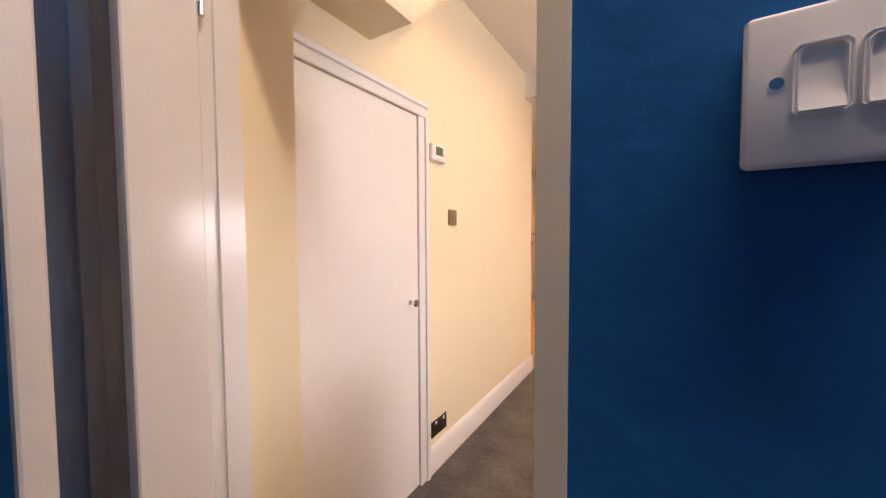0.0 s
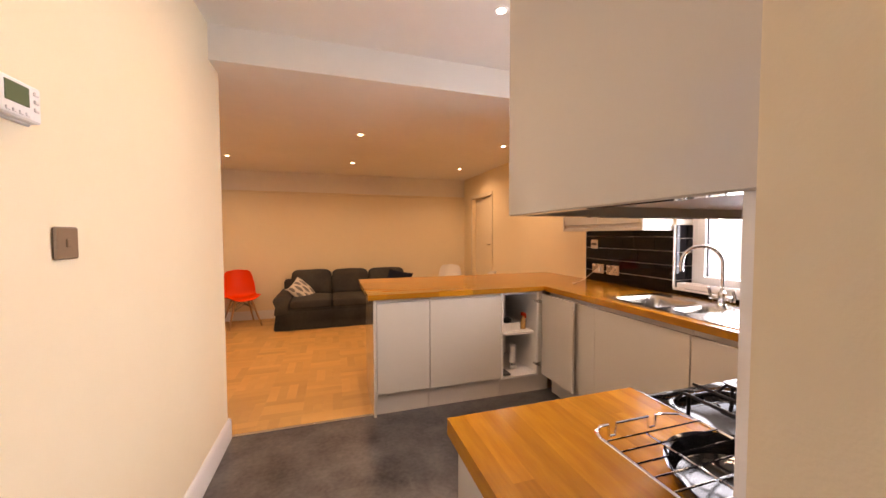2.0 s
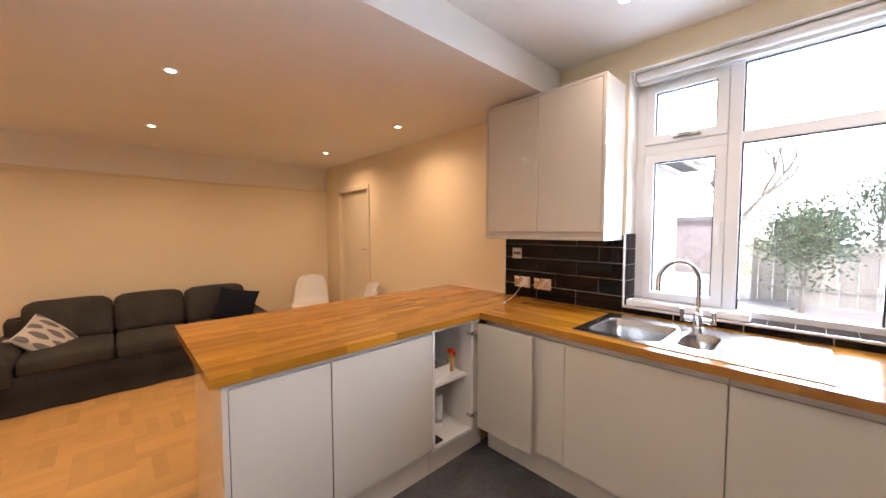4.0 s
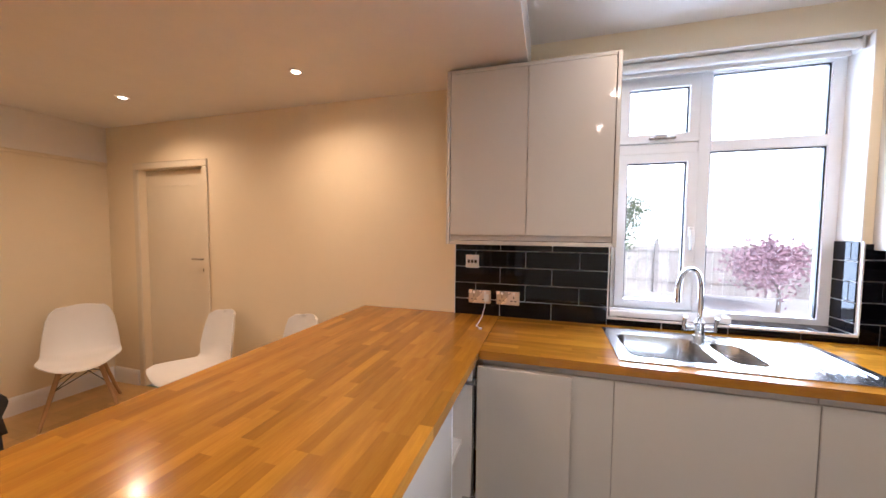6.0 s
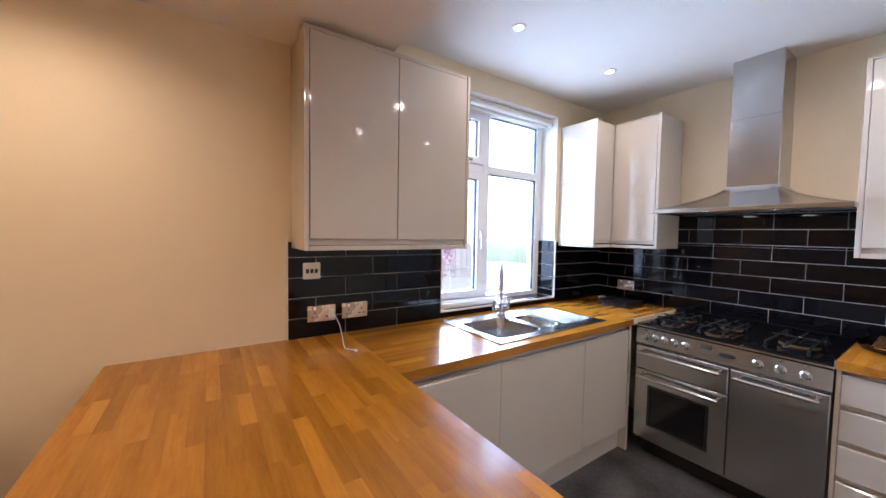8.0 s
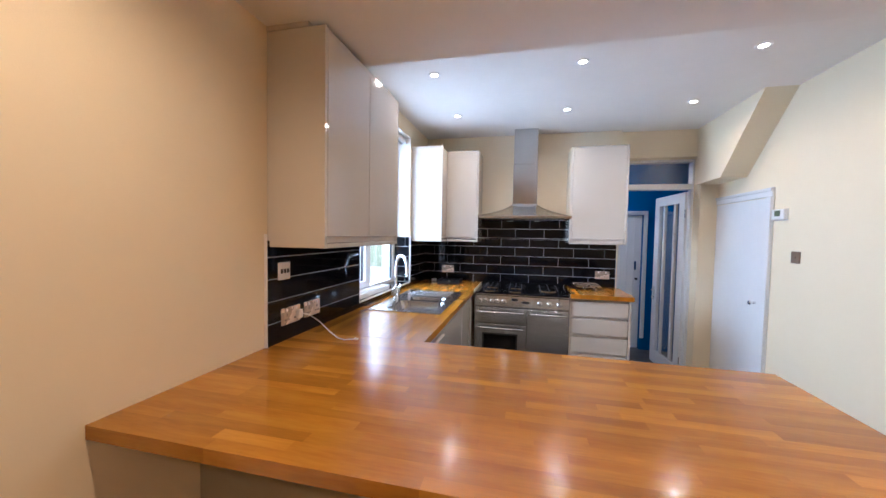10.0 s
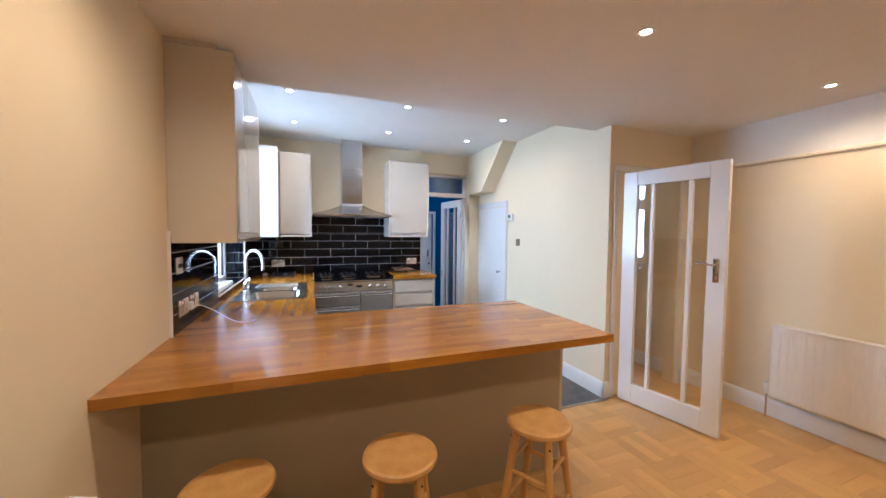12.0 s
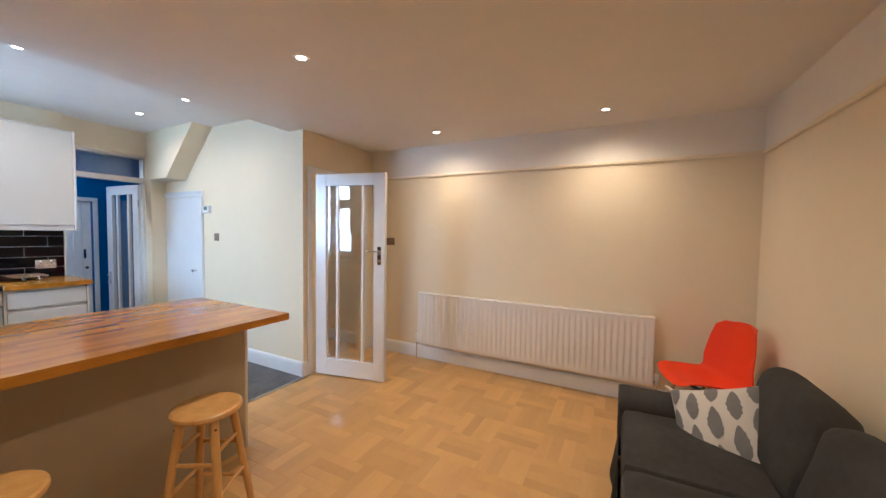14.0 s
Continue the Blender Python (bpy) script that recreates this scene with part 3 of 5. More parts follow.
ZU0, ZU1, ZA1 = 1.388, 2.345, 2.340
# wall unit on the window wall
ca = thing("wall_cabinet", (2.94, 1.935, ZU0), "cashmere gloss handleless wall cabinet with two doors by the window", "cabinet", "kitchen wall cabinets")
part("carcass", box(2.798, XW, 1.510, 2.362, ZU0 + 0.03, ZA1), CARCASS, ca)
for y in (1.488, 2.364):
    part("end_panel", box(2.776, XW, y, y + 0.020, ZU0, ZA1 + 0.02, 0.002), GLOSS, ca)
part("top_rail", box(2.781, XW, 1.509, 2.363, ZA1 + 0.002, ZA1 + 0.022, 0.002), GLOSS, ca)
part("pelmet", box(2.776, 2.798, 1.509, 2.363, ZU0, ZU0 + 0.022, 0.002), GLOSS, ca)
part("grip_rail", box(2.792, 2.800, 1.509, 2.363, ZU0 + 0.024, ZU0 + 0.05), CARCASS, ca, "shadowed finger-grip rail")
for y0, y1 in ((1.511, 1.9345), (1.9375, 2.361)):
    front("door", ca, "x", 2.776, y0, y1, ZU0 + 0.052, ZA1 - 0.001, -1)
# board added, set back, where only the gap's shade shows below the ceiling
structure("trim_cabinet_filler", box(2.86, XW, YS + 0.002, 2.384, ZA1 + 0.022, ZL), CARCASS, "set-back cashmere board in the shaded gap above the wall cabinet")

# corner wall units beside the window
cb = thing("corner_wall_cabinet", (2.9, 0.0, ZU0), "cashmere gloss handleless corner wall cabinet beside the window", "cabinet", "kitchen wall cabinets")
part("carcass", boxes((2.77, XW, YB, 0.285, ZU0 + 0.03, ZU1), (2.43, 2.77, YB, 0.04, ZU0 + 0.03, ZU1)), CARCASS, cb)
part("end_panel", box(2.745, XW, 0.288, 0.308, ZU0, ZU1 + 0.012, 0.002), GLOSS, cb)
part("end_panel", box(2.408, 2.428, YB, 0.062, ZU0, ZU1 + 0.012, 0.002), GLOSS, cb)
front("door", cb, "x", 2.748, 0.066, 0.286, ZU0 + 0.052, ZU1 - 0.001, -1)
front("door", cb, "y", 0.062, 2.431, 2.744, ZU0 + 0.052, ZU1 - 0.001, 1)
part("pelmet", boxes((2.429, 2.744, 0.040, 0.062, ZU0, ZU0 + 0.022), (2.748, 2.770, 0.066, 0.286, ZU0, ZU0 + 0.022)), GLOSS, cb)
part("top_rail", boxes((2.429, 2.768, YB, 0.060, ZU1 + 0.002, ZU1 + 0.012), (2.77, XW, YB, 0.286, ZU1 + 0.002, ZU1 + 0.012)), GLOSS, cb)

# wall unit beside the doorway
cc = thing("wall_cabinet", (1.21, -0.1, ZU0), "cashmere gloss handleless single-door wall cabinet by the doorway", "cabinet", "kitchen wall cabinets")
part("carcass", box(0.975, 1.462, YB, 0.04, ZU0 + 0.03, ZU1), CARCASS, cc)
for x in (0.953, 1.464):
    part("end_panel", box(x, x + 0.020, YB, 0.062, ZU0, ZU1 + 0.012, 0.002), GLOSS, cc)
front("door", cc, "y", 0.062, 0.975, 1.462, ZU0 + 0.052, ZU1 - 0.001, 1)
part("pelmet", box(0.974, 1.463, 0.040, 0.062, ZU0, ZU0 + 0.022, 0.002), GLOSS, cc)
part("top_rail", box(0.974, 1.463, YB, 0.060, ZU1 + 0.002, ZU1 + 0.012), GLOSS, cc)
part("underside", box(0.974, 1.463, YB, 0.038, ZU0 + 0.018, ZU0 + 0.03), CARCASS, cc)

# drawer unit
du = thing("drawer_unit", (1.2, 0.0, 0), "cashmere gloss handleless base unit with four drawers", "cabinet", "kitchen base cabinets")
part("carcass", box(0.975, 1.468, YB, 0.275, 0.14, 0.879), CARCASS, du)
part("end_panel", box(0.953, 0.973, YB, 0.302, 0, 0.879, 0.002), GLOSS, du)
part("end_panel", box(1.469, 1.485, YB, 0.302, 0, 0.879, 0.002), GLOSS, du)
for z0, z1 in ((0.715, 0.855), (0.545, 0.688), (0.372, 0.518), (0.140, 0.345)):
    front("drawer_front", du, "y", 0.302, 0.976, 1.467, z0, z1, 1)
part("plinth", box(0.974, 1.468, 0.235, 0.250, 0, 0.135), CARCASS, du)

# base units under the window
ZF0, ZF1 = 0.165, 0.842
for nm, y0, y1, lab in (("base_cabinet", 0.854, 1.537, "cashmere gloss handleless base cabinet under the sink"), ("base_cabinet", 0.365, 0.851, "cashmere gloss handleless base cabinet beside the cooker"),
                        ("corner_base_cabinet", 1.5375, 2.098, "cashmere gloss corner base cabinet behind the open door")):
    u = thing(nm, (2.74, (y0 + y1) / 2, 0), lab, "cabinet", "kitchen base cabinets")
    part("carcass", box(2.444, XW, y0, y1, 0.15, 0.72 if y0 > 0.4 and y0 < 1.4 else 0.72), CARCASS, u)
    part("top_rail", box(2.440, 2.458, y0, y1, 0.80, 0.879), CARCASS, u)
    front("door", u, "x", 2.420, y0 + 0.0003, y1 - 0.0003, ZF0, ZF1, -1)
    part("plinth", box(2.470, 2.486, y0, y1, 0, 0.149), CARCASS, u)
ep = thing("cooker_end_panel", (2.74, 0.35, 0), "cashmere gloss end panel between units and cooker", "panel")
part("panel", box(2.415, XW, 0.336, 0.358, 0, 0.879, 0.002), GLOSS, ep)

# peninsula units
for nm, x0, x1, lab in (("base_cabinet", 0.978, 1.384, "cashmere gloss handleless base cabinet in the peninsula end"), ("base_cabinet", 1.387, 1.998, "cashmere gloss handleless base cabinet in the peninsula")):
    u = thing(nm, ((x0 + x1) / 2, 2.4, 0), lab, "cabinet", "kitchen base cabinets")
    part("carcass", box(x0, x1, 2.148, 2.70, 0.15, 0.879), CARCASS, u)
    front("door", u, "y", 2.125, x0 + 0.001, x1 - 0.001, ZF0, 0.852, -1)
    part("plinth", box(x0, x1, 2.165, 2.18, 0, 0.149), CARCASS, u)
oc = thing("open_base_cabinet", (2.18, 2.4, 0), "cashmere base cabinet standing open, white shelves holding cleaning things", "cabinet", "kitchen base cabinets")
part("carcass", shell(2.001, 2.352, 2.128, 2.70, 0.15, 0.879, open_side="y0"), INSIDE, oc)
part("shelf", box(2.020, 2.333, 2.17, 2.68, 0.505, 0.523), INSIDE, oc)
part("post", box(2.353, 2.418, 2.128, 2.16, 0.15, 0.879), GLOSS, oc)
part("plinth", box(2.001, 2.47, 2.165, 2.18, 0, 0.149), CARCASS, oc)
od = front("door", oc, "x", 2.372, 1.708, 2.112, ZF0, 0.852, -1)
for z in (0.25, 0.79):
    part("hinge", boxes((2.335, 2.375, 2.108, 2.135, z - 0.014, z + 0.014), (2.320, 2.340, 2.120, 2.165, z - 0.008, z + 0.008), bevel=0.003), STEEL, od, "steel cup hinge")
pe = thing("peninsula_end_panel", (0.965, 2.4, 0), "cashmere end panel of the peninsula", "panel")
part("panel", box(0.955, 0.976, 2.122, 2.735, 0, 0.879, 0.002), GLOSS, pe)
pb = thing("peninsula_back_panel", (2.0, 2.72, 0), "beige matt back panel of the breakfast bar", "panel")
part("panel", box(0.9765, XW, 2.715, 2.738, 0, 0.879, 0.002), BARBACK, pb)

# things in the open cabinet
jar = thing("spray_can", (2.20, 2.30, 0.168), "white and grey cleaner can on the cabinet floor", "can")
part("body", lathe([(0.030, 0), (0.032, 0.006), (0.032, 0.13), (0.028, 0.145)], (2.20, 2.30, 0.168), 20), WHITEPLAS, jar)
part("band", lathe([(0.0325, 0.03), (0.0325, 0.055)], (2.20, 2.30, 0.168), 20), STEEL, jar, "grey printed band")
part("cap", lathe([(0.029, 0.146), (0.031, 0.155), (0.030, 0.20), (0.022, 0.21)], (2.20, 2.30, 0.168), 20), WHITEPLAS, jar)
ph = thing("black_sponge", (2.07, 2.19, 0.168), "small flat black pad on the cabinet floor", "pad")
part("pad", box(2.035, 2.105, 2.15, 2.27, 0.168, 0.182, 0.005), BLACK, ph)
tub = thing("storage_tub", (2.13, 2.33, 0.523), "clear plastic tub of odds and ends on the shelf", "tub")
part("tub", shell(2.04, 2.23, 2.22, 2.46, 0.523, 0.60, 0.004, "z1"), WHITEPLAS, tub)
for k, (x, y, r) in enumerate(((2.09, 2.28, 0.035), (2.16, 2.33, 0.04), (2.11, 2.40, 0.035))):
    bm = bmesh.new()
    bmesh.ops.create_icosphere(bm, subdivisions=2, radius=r)
    for v in bm.verts:
        v.co *= 1 + 0.25 * noise.noise(v.co * 40 + Vector((k, 0, 0)))
        v.co.z *= 0.8
    bmesh.ops.translate(bm, verts=bm.verts, vec=(x, y, 0.527 + r * 0.85 + 0.03 * (k == 1)))
    part("bundle", bm, (WHITEPLAS, BLACK, STEEL)[k], tub, "crumpled bag")
btl = thing("spray_bottle", (2.285, 2.27, 0.523), "small amber bottle with a red spray top", "bottle")
part("bottle", lathe([(0.022, 0), (0.024, 0.005), (0.024, 0.08), (0.010, 0.105), (0.010, 0.12)], (2.285, 2.27, 0.523), 18), PINE, btl)
part("trigger", boxes((2.270, 2.300, 2.245, 2.290, 0.640, 0.668), (2.280, 2.292, 2.225, 2.247, 0.625, 0.664), bevel=0.004), ORANGE, btl, "red spray trigger")


# ---- cooker ----
CX0, CX1, CYF = 1.491, 2.392, 0.318
ck = thing("range_cooker", (1.94, 0.0, 0), "stainless steel range cooker with a black gas hob", "cooker")
part("body", box(CX0, CX1, -0.24, CYF - 0.032, 0.10, 0.866, 0.003), STEEL, ck)
part("plinth", box(CX0 + 0.03, CX1 - 0.03, -0.2, CYF - 0.075, 0.0, 0.10), BLACK, ck, "black recessed plinth")
CYK = CYF - 0.022
fa = part("fascia", prism([(CYK - 0.010, 0.752), (CYK + 0.012, 0.752), (CYK + 0.022, 0.765), (CYK + 0.012, 0.862), (CYK + 0.010, 0.880), (CYK - 0.010, 0.884)], "x", CX0, CX1), STEEL, ck)


def knob(f, r=0.019):
    x = CX1 - (CX1 - CX0) * f
    bm = lathe([(r * 1.25, 0), (r * 1.25, 0.005), (r, 0.008), (r * 0.92, 0.020), (r * 0.75, 0.023), (0.001, 0.024)], n=20)
    box(-0.003, 0.003, -r * 0.8, r * 0.8, 0.020, 0.027, bm=bm)
    bmesh.ops.transform(bm, matrix=pose(x, CYK + 0.015, 0.810, -85, 0, 0), verts=bm.verts)
    part("knob", bm, STEEL, fa)


for f in (0.065, 0.128, 0.19, 0.255, 0.325, 0.70, 0.80, 0.90):
    knob(f)
part("display", box(CX1 - 0.425, CX1 - 0.365, CYK + 0.014, CYK + 0.020, 0.822, 0.846, 0.002), BLACK, fa, "black clock display")
bm = lathe([(0.001, 0), (0.04, 0.0), (0.04, 0.004), (0.001, 0.005)], n=28)
bmesh.ops.transform(bm, matrix=pose(CX1 - 0.50, CYK + 0.0165, 0.812, -85, 0, 0) @ Matrix.Diagonal((1, 0.32, 1, 1)), verts=bm.verts)
part("badge", bm, BLACK, fa, "dark oval badge")
for k in range(6):
    part("button", rod((CX1 - 0.36 - k * 0.016, CYK + 0.015, 0.790), (CX1 - 0.36 - k * 0.016, CYK + 0.024, 0.790), 0.004, n=10), STEEL, fa)
for f in (0.065, 0.128, 0.19, 0.255, 0.325, 0.70, 0.80, 0.90):
    x = CX1 - (CX1 - CX0) * f
    part("mark", box(x - 0.006, x + 0.006, CYK + 0.011, CYK + 0.0145, 0.848, 0.854), BLACK, fa)


def oven_door(x0, x1, z0, z1, window=False, name="oven_door"):
    if window:
        d = part(name, ring("y", CYF - 0.032, CYF, (x0, x1, z0, z1), (x0 + 0.09, x1 - 0.09, z0 + 0.10, z1 - 0.10)), STEEL, ck)
        part("oven_window", box(x0 + 0.088, x1 - 0.088, CYF - 0.012, CYF - 0.006, z0 + 0.098, z1 - 0.098), DARKGLASS, d, "dark oven glass")
        part("window_rim", ring("y", CYF - 0.004, CYF + 0.003, (x0 + 0.082, x1 - 0.082, z0 + 0.092, z1 - 0.092), (x0 + 0.098, x1 - 0.098, z0 + 0.106, z1 - 0.106)), BLACK, d)
    else:
        d = part(name, box(x0, x1, CYF - 0.032, CYF, z0, z1, 0.004), STEEL, ck)
    h = z1 - 0.035
    part("handle", tube([(x0 + 0.03, CYF + 0.042, h)] + [(x0 + 0.03 + (x1 - x0 - 0.06) * k / 6, CYF + 0.044, h) for k in range(1, 6)] + [(x1 - 0.03, CYF + 0.042, h)], 0.010, 14), CHROME, d, "bright bar handle")
    for x in (x0 + 0.045, x1 - 0.045):
        part("handle_post", rod((x, CYF - 0.002, h), (x, CYF + 0.042, h), 0.008, n=12), CHROME, d)


XS = 1.878
oven_door(XS + 0.003, CX1 - 0.003, 0.592, 0.745)
oven_door(XS + 0.003, CX1 - 0.003, 0.125, 0.586, True)
oven_door(CX0 + 0.003, XS - 0.003, 0.125, 0.745)
hob = part("hob", box(CX0 + 0.002, CX1 - 0.002, -0.248, CYF + 0.002, 0.8665, 0.8725), ENAMEL, ck, "black enamel hob tray")
WELLS = [(1.535, 1.802), (1.885, 2.108), (2.145, 2.358)]
WY = (-0.215, 0.285)


def rounded(x0, x1, y0, y1, r, n=6):
    return [(cx + r * math.cos(radians(a0 + k * 90 / n)), cy + r * math.sin(radians(a0 + k * 90 / n)))
            for cx, cy, a0 in ((x1 - r, y1 - r, 0), (x0 + r, y1 - r, 90), (x0 + r, y0 + r, 180), (x1 - r, y0 + r, 270)) for k in range(n + 1)]


def hob_plate(x0, x1, wells):
    """A pressed hob plate with rolled outer edges and sunken wells for the burners."""
    bm = bmesh.new()
    y0, y1 = -0.249, CYF + 0.005
    edges = []
    outer = [bm.verts.new((x, y, 0.8935)) for x, y in rounded(x0 + 0.004, x1 - 0.004, y0 + 0.004, y1 - 0.004, 0.010, 3)]
    low = [bm.verts.new((x, y, 0.884)) for x, y in rounded(x0, x1, y0, y1, 0.013, 3)]
    for k in range(len(outer)):
        j = (k + 1) % len(outer)
        edges.append(bm.edges.new((outer[k], outer[j])))
        bm.faces.new((outer[k], outer[j], low[j], low[k]))
    for a, b in wells:
        loops = [[bm.verts.new((x, y, z)) for x, y in rounded(a + d, b - d, WY[0] + d, WY[1] - d, 0.055)]
                 for d, z in ((0, 0.8935), (0.003, 0.8965), (0.008, 0.8965), (0.013, 0.890), (0.020, 0.877), (0.030, 0.8735))]
        n = len(loops[0])
        edges += [bm.edges.new((loops[0][k], loops[0][(k + 1) % n])) for k in range(n)]
        for p, q in zip(loops, loops[1:]):
            for k in range(n):
                bm.faces.new((p[k], p[(k + 1) % n], q[(k + 1) % n], q[k]))
        bm.faces.new(loops[-1])
    bmesh.ops.triangle_fill(bm, use_beauty=True, edges=edges)
    part("hob_plate", bm, ENAMEL, ck, "glossy black enamel hob plate", angle=50)


hob_plate(CX0, 1.8405, WELLS[:1])
hob_plate(1.8415, CX1, WELLS[1:])
part("upstand", box(CX0, CX1, -0.282, -0.251, 0.866, 0.935, 0.006), ENAMEL, ck, "black enamel upstand behind the hob")


def burner(x, y, r):
    b = part("burner", lathe([(r * 1.05, 0), (r * 1.12, 0.006), (r * 1.12, 0.020), (r * 1.0, 0.024)], (x, y, 0.872), 32), BURNER_BRASS, ck, "brass gas burner")
    part("flame_ring", lathe([(r * 1.30, 0.001), (r * 1.28, 0.005), (r * 1.14, 0.008)], (x, y, 0.872), 32), ENAMEL, b)
    part("cap", lathe([(r * 1.18, 0.024), (r * 1.22, 0.028), (r * 1.18, 0.034), (r * 0.9, 0.037), (0.001, 0.038)], (x, y, 0.872), 32), ENAMEL, b)


def grate(x0, x1, y0, y1, centres):
    bm = bmesh.new()
    z = 0.926
    for x in (x0 + 0.045, x1 - 0.045):
        tube([(x, y0 + 0.015, 0.900), (x, y0 + 0.035, z), (x, y1 - 0.035, z), (x, y1 - 0.015, 0.900)], 0.0048, 8, bm)
    for cx, cy in centres:
        for dx, dy in ((1, 0), (-1, 0), (0, 1), (0, -1)):
            ex = (x1 - 0.012 if dx > 0 else x0 + 0.012) if dx else cx
            lim = [c[1] for c in centres if c[1] != cy]
            ey = cy if not dy else ((y1 if dy > 0 else y0) if not lim or (lim[0] - cy) * dy < 0 else (cy + lim[0]) / 2)
            tube([(ex, ey, z), (cx + dx * 0.075, cy + dy * 0.075, z), (cx + dx * 0.028, cy + dy * 0.028, z + 0.003)], 0.0045, 8, bm)
    if len(centres) == 2:
        tube([(x0, (centres[0][1] + centres[1][1]) / 2, z), (x1, (centres[0][1] + centres[1][1]) / 2, z)], 0.0045, 8, bm)
    for x in (x0 + 0.045, x1 - 0.045):
        for y in (y0 + 0.05, y1 - 0.05):
            rod((x, y, 0.8735), (x, y, z), 0.005, n=8, bm=bm)
    part("pan_grate", bm, IRON, ck, "black cast-iron pan grate")


for (x0, x1), two in zip(WELLS, (False, True, True)):
    cx = (x0 + x1) / 2
    cs = [(cx, 0.15), (cx, -0.10)] if two else [(cx, -0.02)]
    for c in cs:
        burner(c[0], c[1], 0.050 if two else 0.075)
    grate(x0 + 0.006, x1 - 0.006, WY[0] + 0.006, WY[1] - 0.006, cs)

# ---- cooker hood ----
hd = thing("cooker_hood", (1.94, -0.1, 1.64), "brushed steel chimney cooker hood on the tiled wall", "hood")
part("flue", box(1.805, 2.050, YB, -0.055, 1.80, ZK, 0.003), STEEL, hd)
part("flue_sleeve", box(1.802, 2.053, YB, -0.052, 1.80, 2.22, 0.003), STEEL, hd)
bm = bmesh.new()
rows = []
for k in range(13):
    f = k / 12
    e = (1 - f) ** 1.9
    x0, x1 = 1.805 - (1.805 - 1.480) * e, 2.050 + (2.396 - 2.050) * e
    y1 = -0.055 + (0.180 + 0.055) * e
    z = 1.662 + 0.155 * f
    rows.append([bm.verts.new(p) for p in ((x0, YB, z), (x0, y1, z), (x0 + (x1 - x0) * 0.25, y1, z), (x0 + (x1 - x0) * 0.5, y1, z), (x0 + (x1 - x0) * 0.75, y1, z), (x1, y1, z), (x1, YB, z))])
for a, b in zip(rows, rows[1:]):
    for i in range(6):
        bm.faces.new((a[i], a[i + 1], b[i + 1], b[i]))
part("canopy", bm, STEEL, hd, angle=60)
part("rim", boxes((1.478, 2.398, 0.165, 0.182, 1.636, 1.663), (1.478, 1.495, YB, 0.165, 1.636, 1.663), (2.381, 2.398, YB, 0.165, 1.636, 1.663), bevel=0.002), STEEL, hd)
part("underside", box(1.496, 2.380, YB, 0.164, 1.652, 1.660), DULLSTEEL, hd)
for x0 in (1.56, 1.95):
    fl = part("grease_filter", box(x0, x0 + 0.37, -0.20, 0.09, 1.644, 1.651, 0.002), DULLSTEEL, hd)
    for k in range(9):
        part("filter_slat", box(x0 + 0.02 + k * 0.038, x0 + 0.035 + k * 0.038, -0.18, 0.07, 1.6415, 1.6435), DULLSTEEL, fl)
HOODLAMP = glow("hood_lamp_face", (1.0, 0.85, 0.62), 25)
for x in (1.78, 2.10):
    part("hood_lamp", rod((x, 0.127, 1.640), (x, 0.127, 1.652), 0.03), HOODLAMP, hd, "lit round hood lamp")
    d = bpy.data.lights.new("hood_light", "SPOT")
    d.energy, d.color, d.spot_size, d.spot_blend, d.shadow_soft_size = 7.0, (1.0, 0.82, 0.58), radians(120), 0.8, 0.02
    new("hood_light", d).matrix_world = look((x, 0.12, 1.635), (x, -0.20, 1.0))

# ---- sink and tap ----
sk = thing("kitchen_sink", (2.73, 1.05, 0.92), "stainless steel one-and-a-half bowl inset sink with drainer", "sink")
SX0, SX1, SY0, SY1 = 2.455, 2.985, 0.575, 1.515
B1, B2 = (2.510, 2.870, 1.120, 1.465), (2.540, 2.830, 0.930, 1.070)
part("rim", boxes((SX0, SX1, B1[3], SY1, 0.920, 0.926), (SX0, SX1, SY0, B2[2], 0.920, 0.925), (SX0, B1[0], B2[2], B1[3], 0.920, 0.926), (B1[1], SX1, B2[2], B1[3], 0.920, 0.926),
                   (B1[0], B1[1], B2[3], B1[2], 0.920, 0.926), (B1[0], B2[0], B2[2], B2[3], 0.920, 0.926), (B2[1], B1[1], B2[2], B2[3], 0.920, 0.926)), STEEL, sk)


def bowl(b, depth):
    x0, x1, y0, y1 = b
    bm = bmesh.new()
    rings = []
    for f, r, z in ((0.0, 0.05, 0.926), (0.004, 0.05, 0.915), (0.012, 0.055, 0.926 - depth + 0.03), (0.03, 0.06, 0.926 - depth + 0.006), (0.06, 0.06, 0.926 - depth)):
        ring = []
        for cx, cy, a0 in ((x1 - f - r, y1 - f - r, 0), (x0 + f + r, y1 - f - r, 90), (x0 + f + r, y0 + f + r, 180), (x1 - f - r, y0 + f + r, 270)):
            ring += [bm.verts.new((cx + r * math.cos(radians(a0 + k * 15)), cy + r * math.sin(radians(a0 + k * 15)), z)) for k in range(7)]
        rings.append(ring)
    for a, c in zip(rings, rings[1:]):
        for k in range(len(a)):
            bm.faces.new((a[k], a[(k + 1) % len(a)], c[(k + 1) % len(a)], c[k]))
    bm.faces.new(rings[-1])
    o = part("bowl", bm, STEEL, sk)
    mx, my = (x0 + x1) / 2, (y0 + y1) / 2
    part("drain", lathe([(0.001, 0.003), (0.02, 0.002), (0.038, 0.005), (0.042, 0.001)], (mx, my, 0.926 - depth), 24), CHROME, o)


